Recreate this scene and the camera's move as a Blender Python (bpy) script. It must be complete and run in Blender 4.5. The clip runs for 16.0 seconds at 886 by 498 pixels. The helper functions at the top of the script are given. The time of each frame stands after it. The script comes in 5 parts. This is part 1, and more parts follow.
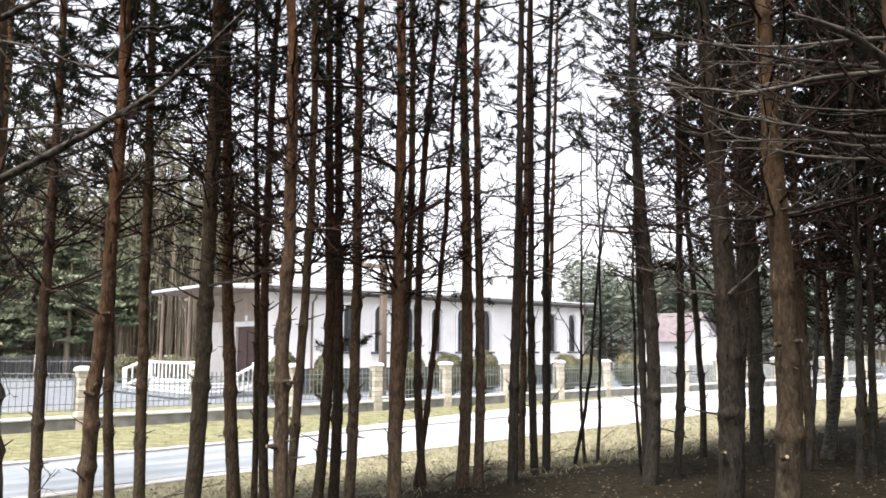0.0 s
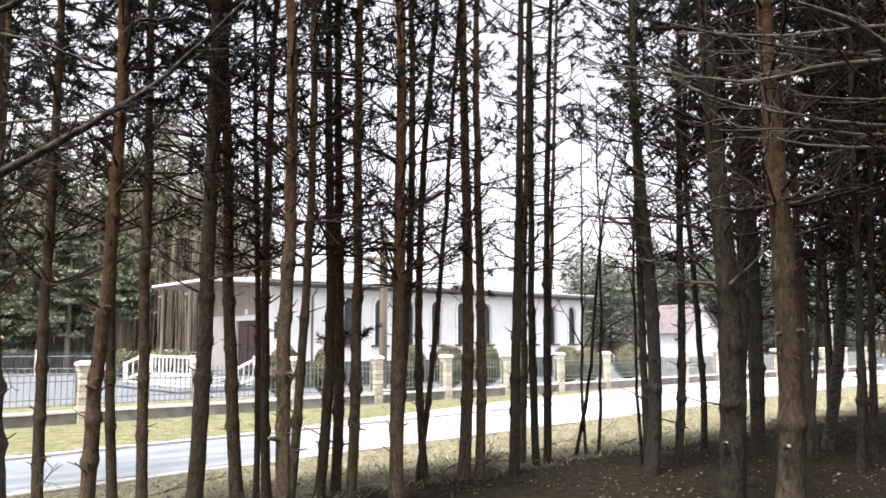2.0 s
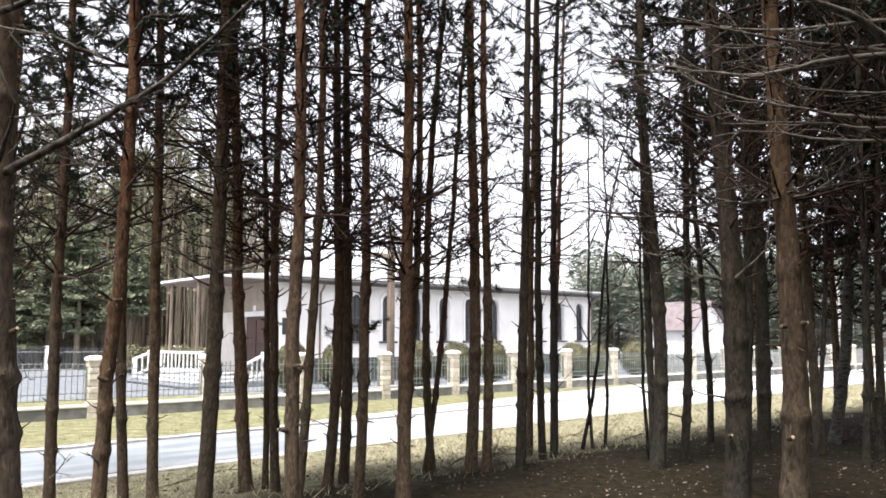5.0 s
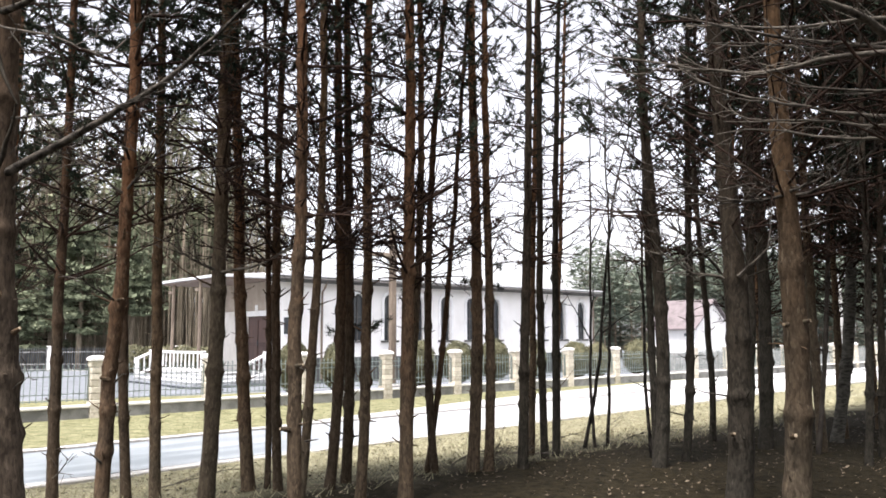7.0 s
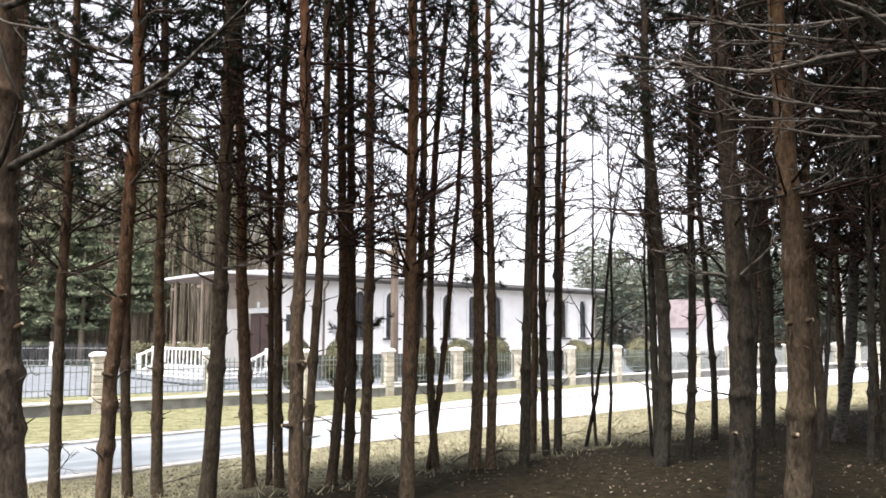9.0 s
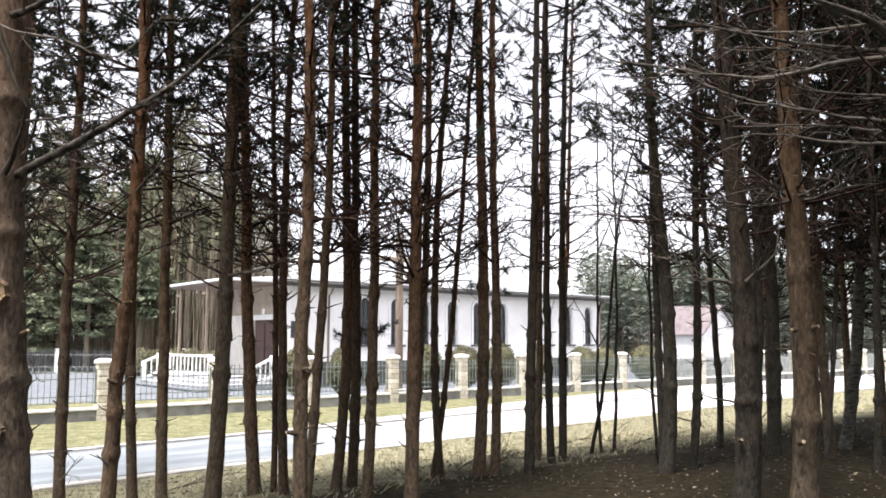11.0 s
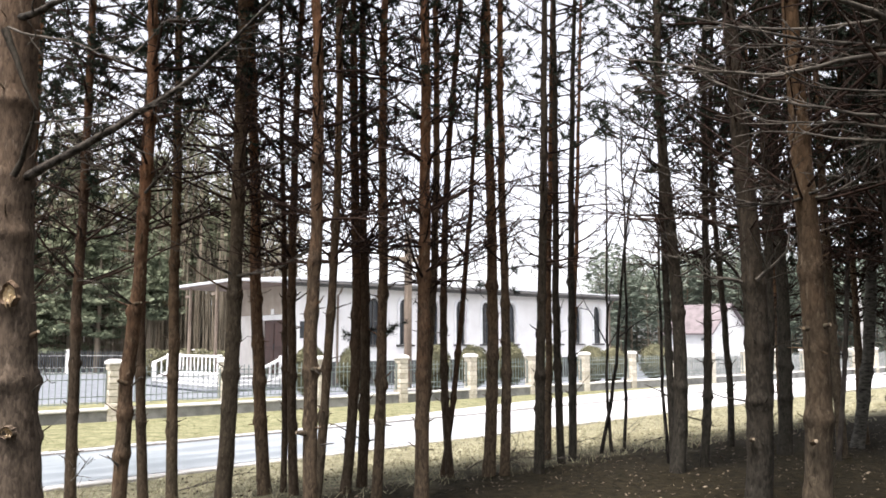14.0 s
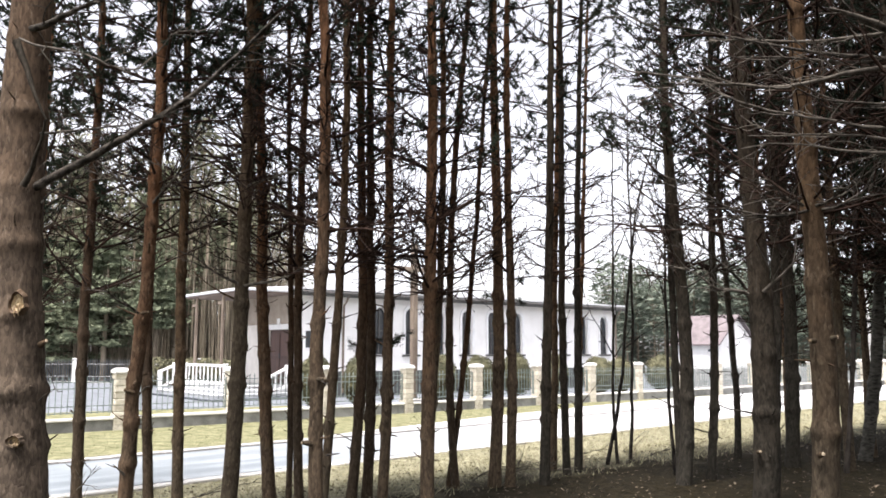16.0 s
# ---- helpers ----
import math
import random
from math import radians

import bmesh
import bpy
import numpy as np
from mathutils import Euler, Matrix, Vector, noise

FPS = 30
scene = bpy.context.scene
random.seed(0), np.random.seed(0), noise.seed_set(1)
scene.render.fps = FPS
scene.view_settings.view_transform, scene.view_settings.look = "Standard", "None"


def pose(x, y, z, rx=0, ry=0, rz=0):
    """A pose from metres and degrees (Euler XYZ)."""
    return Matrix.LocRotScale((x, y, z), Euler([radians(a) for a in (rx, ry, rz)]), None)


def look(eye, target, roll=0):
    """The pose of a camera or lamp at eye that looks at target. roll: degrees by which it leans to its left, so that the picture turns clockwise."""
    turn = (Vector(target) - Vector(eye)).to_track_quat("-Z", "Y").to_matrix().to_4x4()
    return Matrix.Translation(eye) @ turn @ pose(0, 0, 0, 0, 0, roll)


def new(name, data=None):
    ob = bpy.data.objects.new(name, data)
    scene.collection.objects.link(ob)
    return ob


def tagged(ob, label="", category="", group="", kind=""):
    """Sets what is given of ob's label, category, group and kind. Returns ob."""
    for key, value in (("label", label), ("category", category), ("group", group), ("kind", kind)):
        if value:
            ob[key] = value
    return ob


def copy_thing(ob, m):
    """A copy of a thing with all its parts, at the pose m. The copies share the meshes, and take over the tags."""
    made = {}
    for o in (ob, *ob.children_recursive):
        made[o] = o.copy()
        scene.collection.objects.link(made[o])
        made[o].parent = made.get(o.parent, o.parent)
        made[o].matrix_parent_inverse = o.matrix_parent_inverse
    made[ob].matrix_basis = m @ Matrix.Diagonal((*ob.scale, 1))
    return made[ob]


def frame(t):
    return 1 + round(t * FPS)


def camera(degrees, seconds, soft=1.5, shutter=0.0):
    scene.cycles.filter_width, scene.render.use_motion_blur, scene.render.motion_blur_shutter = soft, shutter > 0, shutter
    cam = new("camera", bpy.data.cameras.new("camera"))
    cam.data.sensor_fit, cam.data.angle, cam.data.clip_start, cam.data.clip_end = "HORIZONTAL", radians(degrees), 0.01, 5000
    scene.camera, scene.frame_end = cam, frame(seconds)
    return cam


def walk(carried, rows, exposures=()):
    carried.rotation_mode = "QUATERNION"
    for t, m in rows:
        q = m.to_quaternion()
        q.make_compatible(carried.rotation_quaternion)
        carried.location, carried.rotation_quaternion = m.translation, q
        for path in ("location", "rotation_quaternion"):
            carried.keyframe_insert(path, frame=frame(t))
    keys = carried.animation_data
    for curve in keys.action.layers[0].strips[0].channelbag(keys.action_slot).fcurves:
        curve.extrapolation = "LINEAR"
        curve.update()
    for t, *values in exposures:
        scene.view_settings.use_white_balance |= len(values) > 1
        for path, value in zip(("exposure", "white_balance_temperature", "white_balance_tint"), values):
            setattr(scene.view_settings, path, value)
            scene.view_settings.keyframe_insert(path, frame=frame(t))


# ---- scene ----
cam = camera(58.1, 16.0, soft=1.7)
# eye in metres, then the turn in degrees
PATH = [
    (0.0, 0.015, 0.045, 2.095, 97.06, -0.14, -1.48),
    (0.5, 0.011, 0.044, 2.094, 96.85, -0.25, -1.64),
    (1.0, 0.011, 0.056, 2.092, 96.64, -0.16, -1.40),
    (1.5, 0.008, 0.059, 2.088, 96.52, -0.32, -1.32),
    (2.0, 0.004, 0.053, 2.084, 96.57, 0.17, -1.48),
    (2.5, 0.001, 0.036, 2.076, 96.93, 0.26, -1.55),
    (3.0, 0.002, 0.010, 2.063, 96.33, 0.80, -1.67),
    (3.5, 0.003, 0.003, 2.052, 95.99, -0.03, -1.54),
    (4.0, 0.007, -0.004, 2.050, 96.25, 0.06, -1.04),
    (6.5, 0.002, -0.002, 2.050, 96.39, 0.10, -0.88),
    (7.0, 0.002, 0.000, 2.050, 96.30, 0.21, -0.83),
    (7.5, 0.003, 0.002, 2.049, 96.18, 0.03, -0.84),
    (8.0, -0.002, -0.001, 2.049, 96.00, -0.00, -0.83),
    (8.5, 0.000, 0.002, 2.048, 96.06, 0.03, -0.81),
    (9.0, 0.001, 0.004, 2.046, 96.15, -0.05, -0.70),
    (11.5, 0.003, -0.002, 2.046, 96.71, -0.04, -0.30),
    (12.0, 0.002, -0.003, 2.047, 96.79, -0.02, -0.20),
    (12.5, -0.000, -0.000, 2.050, 96.91, 0.00, -0.00),
    (13.0, 0.000, 0.004, 2.048, 96.66, -0.25, 0.01),
    (13.5, -0.002, 0.007, 2.046, 96.61, -0.03, 0.14),
    (14.0, 0.000, 0.012, 2.048, 96.60, 0.14, 0.27),
    (14.5, 0.003, 0.005, 2.053, 96.92, 0.31, 0.29),
    (15.0, 0.005, 0.002, 2.055, 97.35, 0.21, 0.31),
    (15.5, 0.003, -0.002, 2.052, 97.40, 0.11, 0.42),
    (16.0, -0.001, -0.001, 2.052, 97.31, -0.10, 0.68),
]
walk(cam, [(t, pose(x, y, z, rx, ry, rz)) for t, x, y, z, rx, ry, rz in PATH], exposures=[(0.0, 1.73, 6500, 15.5), (16.0, 1.73, 6500, 15.5)])

# ---- light: a bright overcast day ----
world = bpy.data.worlds.new("overcast_sky")
scene.world = world
world.use_nodes = True
wn = world.node_tree
sky = wn.nodes.new("ShaderNodeTexSky")
sky.sky_type = "NISHITA"
sky.sun_disc = False
sky.sun_elevation = radians(70)
sky.sun_rotation = radians(172)
sky.air_density, sky.dust_density, sky.ozone_density = 1.0, 2.0, 1.0
cloud = wn.nodes.new("ShaderNodeHueSaturation")  # cloud cover greys the blue
cloud.inputs["Saturation"].default_value = 0.2
wn.links.new(sky.outputs["Color"], cloud.inputs["Color"])
wn.links.new(cloud.outputs["Color"], wn.nodes["Background"].inputs["Color"])
wn.nodes["Background"].inputs["Strength"].default_value = 0.11
sun = new("sun", bpy.data.lights.new("sun", "SUN"))
sun.data.energy, sun.data.angle, sun.data.color = 3.1, radians(20), (1.0, 0.965, 0.92)
# the sun stands high behind the camera and to one side, behind cloud
SUN_AZ = radians(214)
sun.matrix_world = look((0, 0, 30), (-math.sin(SUN_AZ) * 27, -math.cos(SUN_AZ) * 27, -41))


# ---- materials ----
def material(name, dark, light, scale=8.0, stretch=(1, 1, 1), rough=0.8, bump=0.3, fine=60.0, metal=0.0, vary=0.12, turn=0.0):
    """Two colours mixed by coarse and fine noise, with relief; every object differs a little."""
    m = bpy.data.materials.new(name)
    m.use_nodes = True
    t = m.node_tree
    N, L = t.nodes.new, t.links.new
    b = t.nodes["Principled BSDF"]
    geo = N("ShaderNodeNewGeometry")
    mp = N("ShaderNodeMapping")
    if turn:
        mp.vector_type = "TEXTURE"
        mp.inputs["Rotation"].default_value = (0, 0, turn)
    mp.inputs["Scale"].default_value = stretch
    L(geo.outputs["Position"], mp.inputs["Vector"])
    n1, n2 = N("ShaderNodeTexNoise"), N("ShaderNodeTexNoise")
    for n, s in ((n1, scale), (n2, fine)):
        n.inputs["Scale"].default_value, n.inputs["Detail"].default_value = s, 4
        L(mp.outputs["Vector"], n.inputs["Vector"])
    ad = N("ShaderNodeMath")
    ad.operation = "MULTIPLY_ADD"
    ad.inputs[1].default_value, ad.inputs[2].default_value = 0.45, -0.22
    L(n2.outputs["Fac"], ad.inputs[0])
    su = N("ShaderNodeMath")
    L(n1.outputs["Fac"], su.inputs[0])
    L(ad.outputs[0], su.inputs[1])
    info = N("ShaderNodeObjectInfo")
    ra = N("ShaderNodeMath")
    ra.operation = "MULTIPLY_ADD"
    ra.inputs[1].default_value, ra.inputs[2].default_value = 2 * vary, -vary
    L(info.outputs["Random"], ra.inputs[0])
    s2 = N("ShaderNodeMath")
    L(su.outputs[0], s2.inputs[0])
    L(ra.outputs[0], s2.inputs[1])
    ramp = N("ShaderNodeValToRGB")
    ramp.color_ramp.elements[0].position, ramp.color_ramp.elements[0].color = 0.3, (*dark, 1)
    ramp.color_ramp.elements[1].position, ramp.color_ramp.elements[1].color = 0.7, (*light, 1)
    L(s2.outputs[0], ramp.inputs["Fac"])
    L(ramp.outputs["Color"], b.inputs["Base Color"])
    b.inputs["Roughness"].default_value, b.inputs["Metallic"].default_value = rough, metal
    b.inputs["Specular IOR Level"].default_value = 0.08 if rough > 0.82 else 0.5
    if bump:
        bp = N("ShaderNodeBump")
        bp.inputs["Strength"].default_value, bp.inputs["Distance"].default_value = bump, 0.02
        L(su.outputs[0], bp.inputs["Height"])
        L(bp.outputs["Normal"], b.inputs["Normal"])
    return m


def bark_material(name, low, high, tint_by):
    """Pine bark: grey-brown scaly plates with dark cracks; thinner and more orange higher up; each stem has its own tint."""
    m = bpy.data.materials.new(name)
    m.use_nodes = True
    t = m.node_tree
    N, L = t.nodes.new, t.links.new
    b = t.nodes["Principled BSDF"]
    geo = N("ShaderNodeNewGeometry")
    mp = N("ShaderNodeMapping")
    mp.inputs["Scale"].default_value = (1, 1, 0.4)
    L(geo.outputs["Position"], mp.inputs["Vector"])
    warp = N("ShaderNodeTexNoise")
    warp.inputs["Scale"].default_value, warp.inputs["Detail"].default_value = 9, 3
    L(mp.outputs["Vector"], warp.inputs["Vector"])
    wv = N("ShaderNodeMix")
    wv.data_type, wv.blend_type = "RGBA", "LINEAR_LIGHT"
    wv.inputs["Factor"].default_value = 0.035
    L(mp.outputs["Vector"], wv.inputs["A"])
    L(warp.outputs["Color"], wv.inputs["B"])
    edge, cell = N("ShaderNodeTexVoronoi"), N("ShaderNodeTexVoronoi")
    edge.feature = "DISTANCE_TO_EDGE"
    for v in (edge, cell):
        v.inputs["Scale"].default_value = 46
        L(wv.outputs["Result"], v.inputs["Vector"])
    crack = N("ShaderNodeMapRange")
    crack.inputs["From Min"].default_value, crack.inputs["From Max"].default_value = 0.0, 0.16
    L(edge.outputs["Distance"], crack.inputs["Value"])
    grain = N("ShaderNodeTexNoise")
    grain.inputs["Scale"].default_value, grain.inputs["Detail"].default_value = 55, 6
    L(mp.outputs["Vector"], grain.inputs["Vector"])
    patch = N("ShaderNodeTexNoise")
    patch.inputs["Scale"].default_value, patch.inputs["Detail"].default_value = 4.5, 4
    L(geo.outputs["Position"], patch.inputs["Vector"])
    sep = N("ShaderNodeSeparateColor")
    L(cell.outputs["Color"], sep.inputs[0])
    mixv = N("ShaderNodeMath")
    mixv.operation = "MULTIPLY_ADD"
    mixv.inputs[1].default_value = 0.35
    L(sep.outputs[0], mixv.inputs[0])
    L(grain.outputs["Fac"], mixv.inputs[2])
    add = N("ShaderNodeMath")
    add.operation = "MULTIPLY_ADD"
    add.inputs[1].default_value = 0.5
    L(patch.outputs["Fac"], add.inputs[0])
    L(mixv.outputs[0], add.inputs[2])
    ramp = N("ShaderNodeValToRGB")
    ramp.color_ramp.elements[0].position, ramp.color_ramp.elements[0].color = 0.42, (*low, 1)
    ramp.color_ramp.elements[1].position, ramp.color_ramp.elements[1].color = 0.98, (*high, 1)
    half = N("ShaderNodeMath")
    half.operation = "MULTIPLY"
    half.inputs[1].default_value = 0.85
    L(add.outputs[0], half.inputs[0])
    L(half.outputs[0], ramp.inputs["Fac"])
    # orange tint rises with height, by an uneven line and by the stem
    pos = N("ShaderNodeSeparateXYZ")
    L(geo.outputs["Position"], pos.inputs[0])
    info = N("ShaderNodeObjectInfo")
    r1 = N("ShaderNodeMath")
    r1.operation = "MULTIPLY_ADD"
    r1.inputs[1].default_value = 2.4
    L(info.outputs["Random"], r1.inputs[0])
    L(pos.outputs["Z"], r1.inputs[2])
    r2 = N("ShaderNodeMath")
    r2.operation = "MULTIPLY_ADD"
    r2.inputs[1].default_value = 2.2
    L(patch.outputs["Fac"], r2.inputs[0])
    L(r1.outputs[0], r2.inputs[2])
    up = N("ShaderNodeMapRange")
    up.inputs["From Min"].default_value, up.inputs["From Max"].default_value = 3.6, 6.4
    L(r2.outputs[0], up.inputs["Value"])
    tint = N("ShaderNodeMix")
    tint.data_type, tint.blend_type = "RGBA", "MULTIPLY"
    tint.inputs["B"].default_value = (*tint_by, 1)
    L(up.outputs["Result"], tint.inputs["Factor"])
    L(ramp.outputs["Color"], tint.inputs["A"])
    dark = N("ShaderNodeMix")
    dark.data_type = "RGBA"
    dark.inputs["A"].default_value = (0.025, 0.018, 0.014, 1)
    soft = N("ShaderNodeMapRange")
    soft.inputs["To Min"].default_value = 0.9
    L(crack.outputs["Result"], soft.inputs["Value"])
    L(soft.outputs["Result"], dark.inputs["Factor"])
    L(tint.outputs["Result"], dark.inputs["B"])
    fm = N("ShaderNodeMapping")
    fm.inputs["Scale"].default_value = (1, 1, 0.3)
    L(geo.outputs["Position"], fm.inputs["Vector"])
    flake = N("ShaderNodeTexNoise")
    flake.inputs["Scale"].default_value, flake.inputs["Detail"].default_value, flake.inputs["Roughness"].default_value = 38, 5, 0.65
    L(fm.outputs["Vector"], flake.inputs["Vector"])
    loose = N("ShaderNodeMapRange")
    loose.inputs["From Min"].default_value, loose.inputs["From Max"].default_value, loose.inputs["To Max"].default_value = 0.57, 0.7, 0.75
    L(flake.outputs["Fac"], loose.inputs["Value"])
    pale = N("ShaderNodeMix")
    pale.data_type = "RGBA"
    pale.inputs["B"].default_value = (*(1.75 * v for v in high), 1)
    L(loose.outputs["Result"], pale.inputs["Factor"])
    L(dark.outputs["Result"], pale.inputs["A"])
    L(pale.outputs["Result"], b.inputs["Base Color"])
    b.inputs["Roughness"].default_value = 0.9
    b.inputs["Specular IOR Level"].default_value = 0.08
    hgt = N("ShaderNodeMath")
    hgt.operation = "MULTIPLY_ADD"
    hgt.inputs[1].default_value = 0.3
    L(crack.outputs["Result"], hgt.inputs[0])
    L(flake.outputs["Fac"], hgt.inputs[2])
    bp = N("ShaderNodeBump")
    bp.inputs["Strength"].default_value, bp.inputs["Distance"].default_value = 0.42, 0.01
    L(hgt.outputs[0], bp.inputs["Height"])
    L(bp.outputs["Normal"], b.inputs["Normal"])
    return m


BARK = bark_material("pine_bark", (0.023, 0.0175, 0.0122), (0.116, 0.0865, 0.058), (1.3, 0.88, 0.66))
OLIVE_BARK = bark_material("olive_pine_bark", (0.0225, 0.018, 0.0125), (0.092, 0.0735, 0.051), (1.22, 0.93, 0.72))
TAN_BARK = bark_material("tan_pine_bark", (0.026, 0.0205, 0.0155), (0.118, 0.093, 0.069), (1.12, 0.95, 0.82))
UMBER_BARK = bark_material("umber_pine_bark", (0.0165, 0.0124, 0.0088), (0.074, 0.0555, 0.038), (1.3, 0.88, 0.66))
GREY_BARK = bark_material("grey_pine_bark", (0.0105, 0.0096, 0.0078), (0.046, 0.042, 0.0335), (1.12, 0.96, 0.84))
DARK_BARK = material("dark_bark", (0.01, 0.009, 0.008), (0.06, 0.052, 0.044), 14, (1, 1, 0.5), 0.9, 0.8, 50)
BIRCH = material("birch_bark", (0.008, 0.0075, 0.007), (0.11, 0.105, 0.09), 12, (1, 1, 2.2), 0.85, 0.5, 30)
TWIG = material("dead_twig", (0.012, 0.0074, 0.0055), (0.044, 0.0275, 0.0205), 20, (1, 1, 1), 0.85, 0.2, 90)
NEEDLE = material("pine_needles", (0.012, 0.0175, 0.0125), (0.042, 0.054, 0.036), 3, (1, 1, 1), 0.85, 0.0, 30)
# distance haze is put into the next two colours: paler than leaves are
FARWOOD = material("hazy_far_foliage", (0.105, 0.112, 0.07), (0.26, 0.258, 0.17), 1.2, (1, 1, 1), 0.85, 0.0, 8)
GREENWOOD = material("hazy_green_foliage", (0.098, 0.121, 0.094), (0.215, 0.242, 0.19), 1.2, (1, 1, 1), 0.85, 0.0, 8)
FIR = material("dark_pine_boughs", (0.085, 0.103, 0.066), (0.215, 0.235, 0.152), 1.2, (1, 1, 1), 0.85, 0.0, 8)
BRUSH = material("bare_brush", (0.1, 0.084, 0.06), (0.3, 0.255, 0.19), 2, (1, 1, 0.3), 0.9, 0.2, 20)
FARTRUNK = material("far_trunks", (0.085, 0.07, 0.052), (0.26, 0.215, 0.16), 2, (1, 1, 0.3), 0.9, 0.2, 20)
ASPHALT = material("asphalt", (0.165, 0.192, 0.21), (0.37, 0.405, 0.428), 1.8, (6, 1, 1), 0.36, 0.2, 14, turn=radians(39.6))


def road_glare():
    """The asphalt pales further along the road: white glare put into its colour."""
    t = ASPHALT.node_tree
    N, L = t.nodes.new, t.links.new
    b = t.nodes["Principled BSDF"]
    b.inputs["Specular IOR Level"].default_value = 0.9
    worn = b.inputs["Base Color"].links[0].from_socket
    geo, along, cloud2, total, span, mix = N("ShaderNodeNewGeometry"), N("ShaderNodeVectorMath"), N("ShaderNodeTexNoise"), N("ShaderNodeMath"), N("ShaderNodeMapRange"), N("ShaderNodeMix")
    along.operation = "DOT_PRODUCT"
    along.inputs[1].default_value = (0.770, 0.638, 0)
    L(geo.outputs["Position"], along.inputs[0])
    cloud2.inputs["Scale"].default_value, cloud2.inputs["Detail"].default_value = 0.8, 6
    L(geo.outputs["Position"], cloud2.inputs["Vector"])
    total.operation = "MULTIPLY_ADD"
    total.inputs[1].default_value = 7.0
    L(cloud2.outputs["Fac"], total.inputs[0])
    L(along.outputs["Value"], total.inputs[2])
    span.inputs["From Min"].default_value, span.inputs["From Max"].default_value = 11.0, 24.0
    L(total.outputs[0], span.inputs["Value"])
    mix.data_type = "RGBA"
    # tone of the glare, mixed over the asphalt's own colour
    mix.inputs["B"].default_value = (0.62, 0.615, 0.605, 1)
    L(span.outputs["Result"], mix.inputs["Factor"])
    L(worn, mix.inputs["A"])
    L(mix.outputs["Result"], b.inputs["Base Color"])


road_glare()
KERB = material("kerb_concrete", (0.3, 0.295, 0.28), (0.44, 0.435, 0.415), 3, (1, 1, 1), 0.85, 0.3, 60)
PAVING = material("yard_paving", (0.088, 0.1, 0.112), (0.168, 0.184, 0.204), 1.5, (1, 1, 1), 0.8, 0.2, 40)
PLINTH = material("grey_concrete", (0.15, 0.15, 0.145), (0.31, 0.31, 0.3), 2.5, (1, 1, 1), 0.9, 0.4, 50)
COPING = material("pale_coping", (0.5, 0.49, 0.46), (0.7, 0.69, 0.66), 4, (1, 1, 1), 0.8, 0.2, 50)
BLOCK = material("split_block", (0.4, 0.37, 0.3), (0.62, 0.58, 0.49), 9, (1, 1, 1), 0.9, 0.7, 45, vary=0.2)
MORTAR = material("mortar", (0.3, 0.28, 0.23), (0.42, 0.4, 0.34), 9, (1, 1, 1), 0.95, 0.3, 45)
IRON = material("grey_green_iron", (0.13, 0.165, 0.155), (0.23, 0.27, 0.255), 5, (1, 1, 1), 0.5, 0.1, 60, metal=0.1)
DARK_IRON = material("dark_iron", (0.05, 0.06, 0.065), (0.12, 0.13, 0.14), 5, (1, 1, 1), 0.5, 0.1, 60, metal=0.2)
PLASTER = material("white_plaster", (0.76, 0.745, 0.725), (0.87, 0.86, 0.845), 1.2, (1, 1, 1), 0.9, 0.15, 60, vary=0.02)
ROOF = material("pale_sheet_roof", (0.55, 0.56, 0.58), (0.7, 0.71, 0.73), 1.5, (1, 1, 1), 0.4, 0.1, 30, metal=0.1)
GUTTER = material("dark_gutter", (0.05, 0.048, 0.045), (0.1, 0.095, 0.09), 4, (1, 1, 1), 0.5, 0.1, 30)
SOFFIT = material("brown_soffit", (0.11, 0.08, 0.065), (0.2, 0.15, 0.125), 4, (1, 1, 1), 0.8, 0.1, 30)
DOORWOOD = material("brown_door_wood", (0.045, 0.022, 0.018), (0.09, 0.045, 0.035), 3, (1, 1, 0.2), 0.55, 0.2, 30)
POSTWOOD = material("brown_wood", (0.12, 0.09, 0.068), (0.25, 0.2, 0.155), 5, (1, 1, 0.2), 0.75, 0.3, 40)
WHITE = material("white_paint", (0.72, 0.72, 0.72), (0.85, 0.85, 0.85), 3, (1, 1, 1), 0.6, 0.05, 40, vary=0.03)
RED_ROOF = material("red_brown_roof", (0.105, 0.088, 0.091), (0.18, 0.152, 0.156), 2, (1, 1, 1), 0.8, 0.3, 20)
SHRUB = material("thuja_foliage", (0.05, 0.052, 0.024), (0.15, 0.142, 0.075), 4, (1, 1, 1), 0.8, 0.0, 30)
GRAVEL = material("pale_gravel", (0.3, 0.305, 0.31), (0.5, 0.5, 0.495), 6, (1, 1, 1), 0.8, 0.5, 90)
GRASS = material("mown_grass", (0.105, 0.106, 0.056), (0.25, 0.246, 0.15), 2, (1, 1, 1), 0.9, 0.0, 20)
BOUGHWOOD = material("grey_dead_wood", (0.022, 0.0195, 0.0162), (0.13, 0.115, 0.095), 22, (1, 1, 1), 0.85, 0.4, 120)
STRAW = material("dry_grass", (0.155, 0.145, 0.084), (0.375, 0.356, 0.236), 2, (1, 1, 1), 0.9, 0.0, 30)
LEAF = material("fallen_leaf", (0.075, 0.055, 0.036), (0.24, 0.195, 0.135), 9, (1, 1, 1), 0.8, 0.0, 30, vary=0.2)
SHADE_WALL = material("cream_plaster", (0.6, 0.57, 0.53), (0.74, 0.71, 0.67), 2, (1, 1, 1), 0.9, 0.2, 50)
# upper entrance wall: the canopy's shade is put into this darker tan
SHADOWED_WALL = material("shadowed_tan_plaster", (0.3, 0.255, 0.215), (0.42, 0.365, 0.315), 2, (1, 1, 1), 0.9, 0.2, 50)
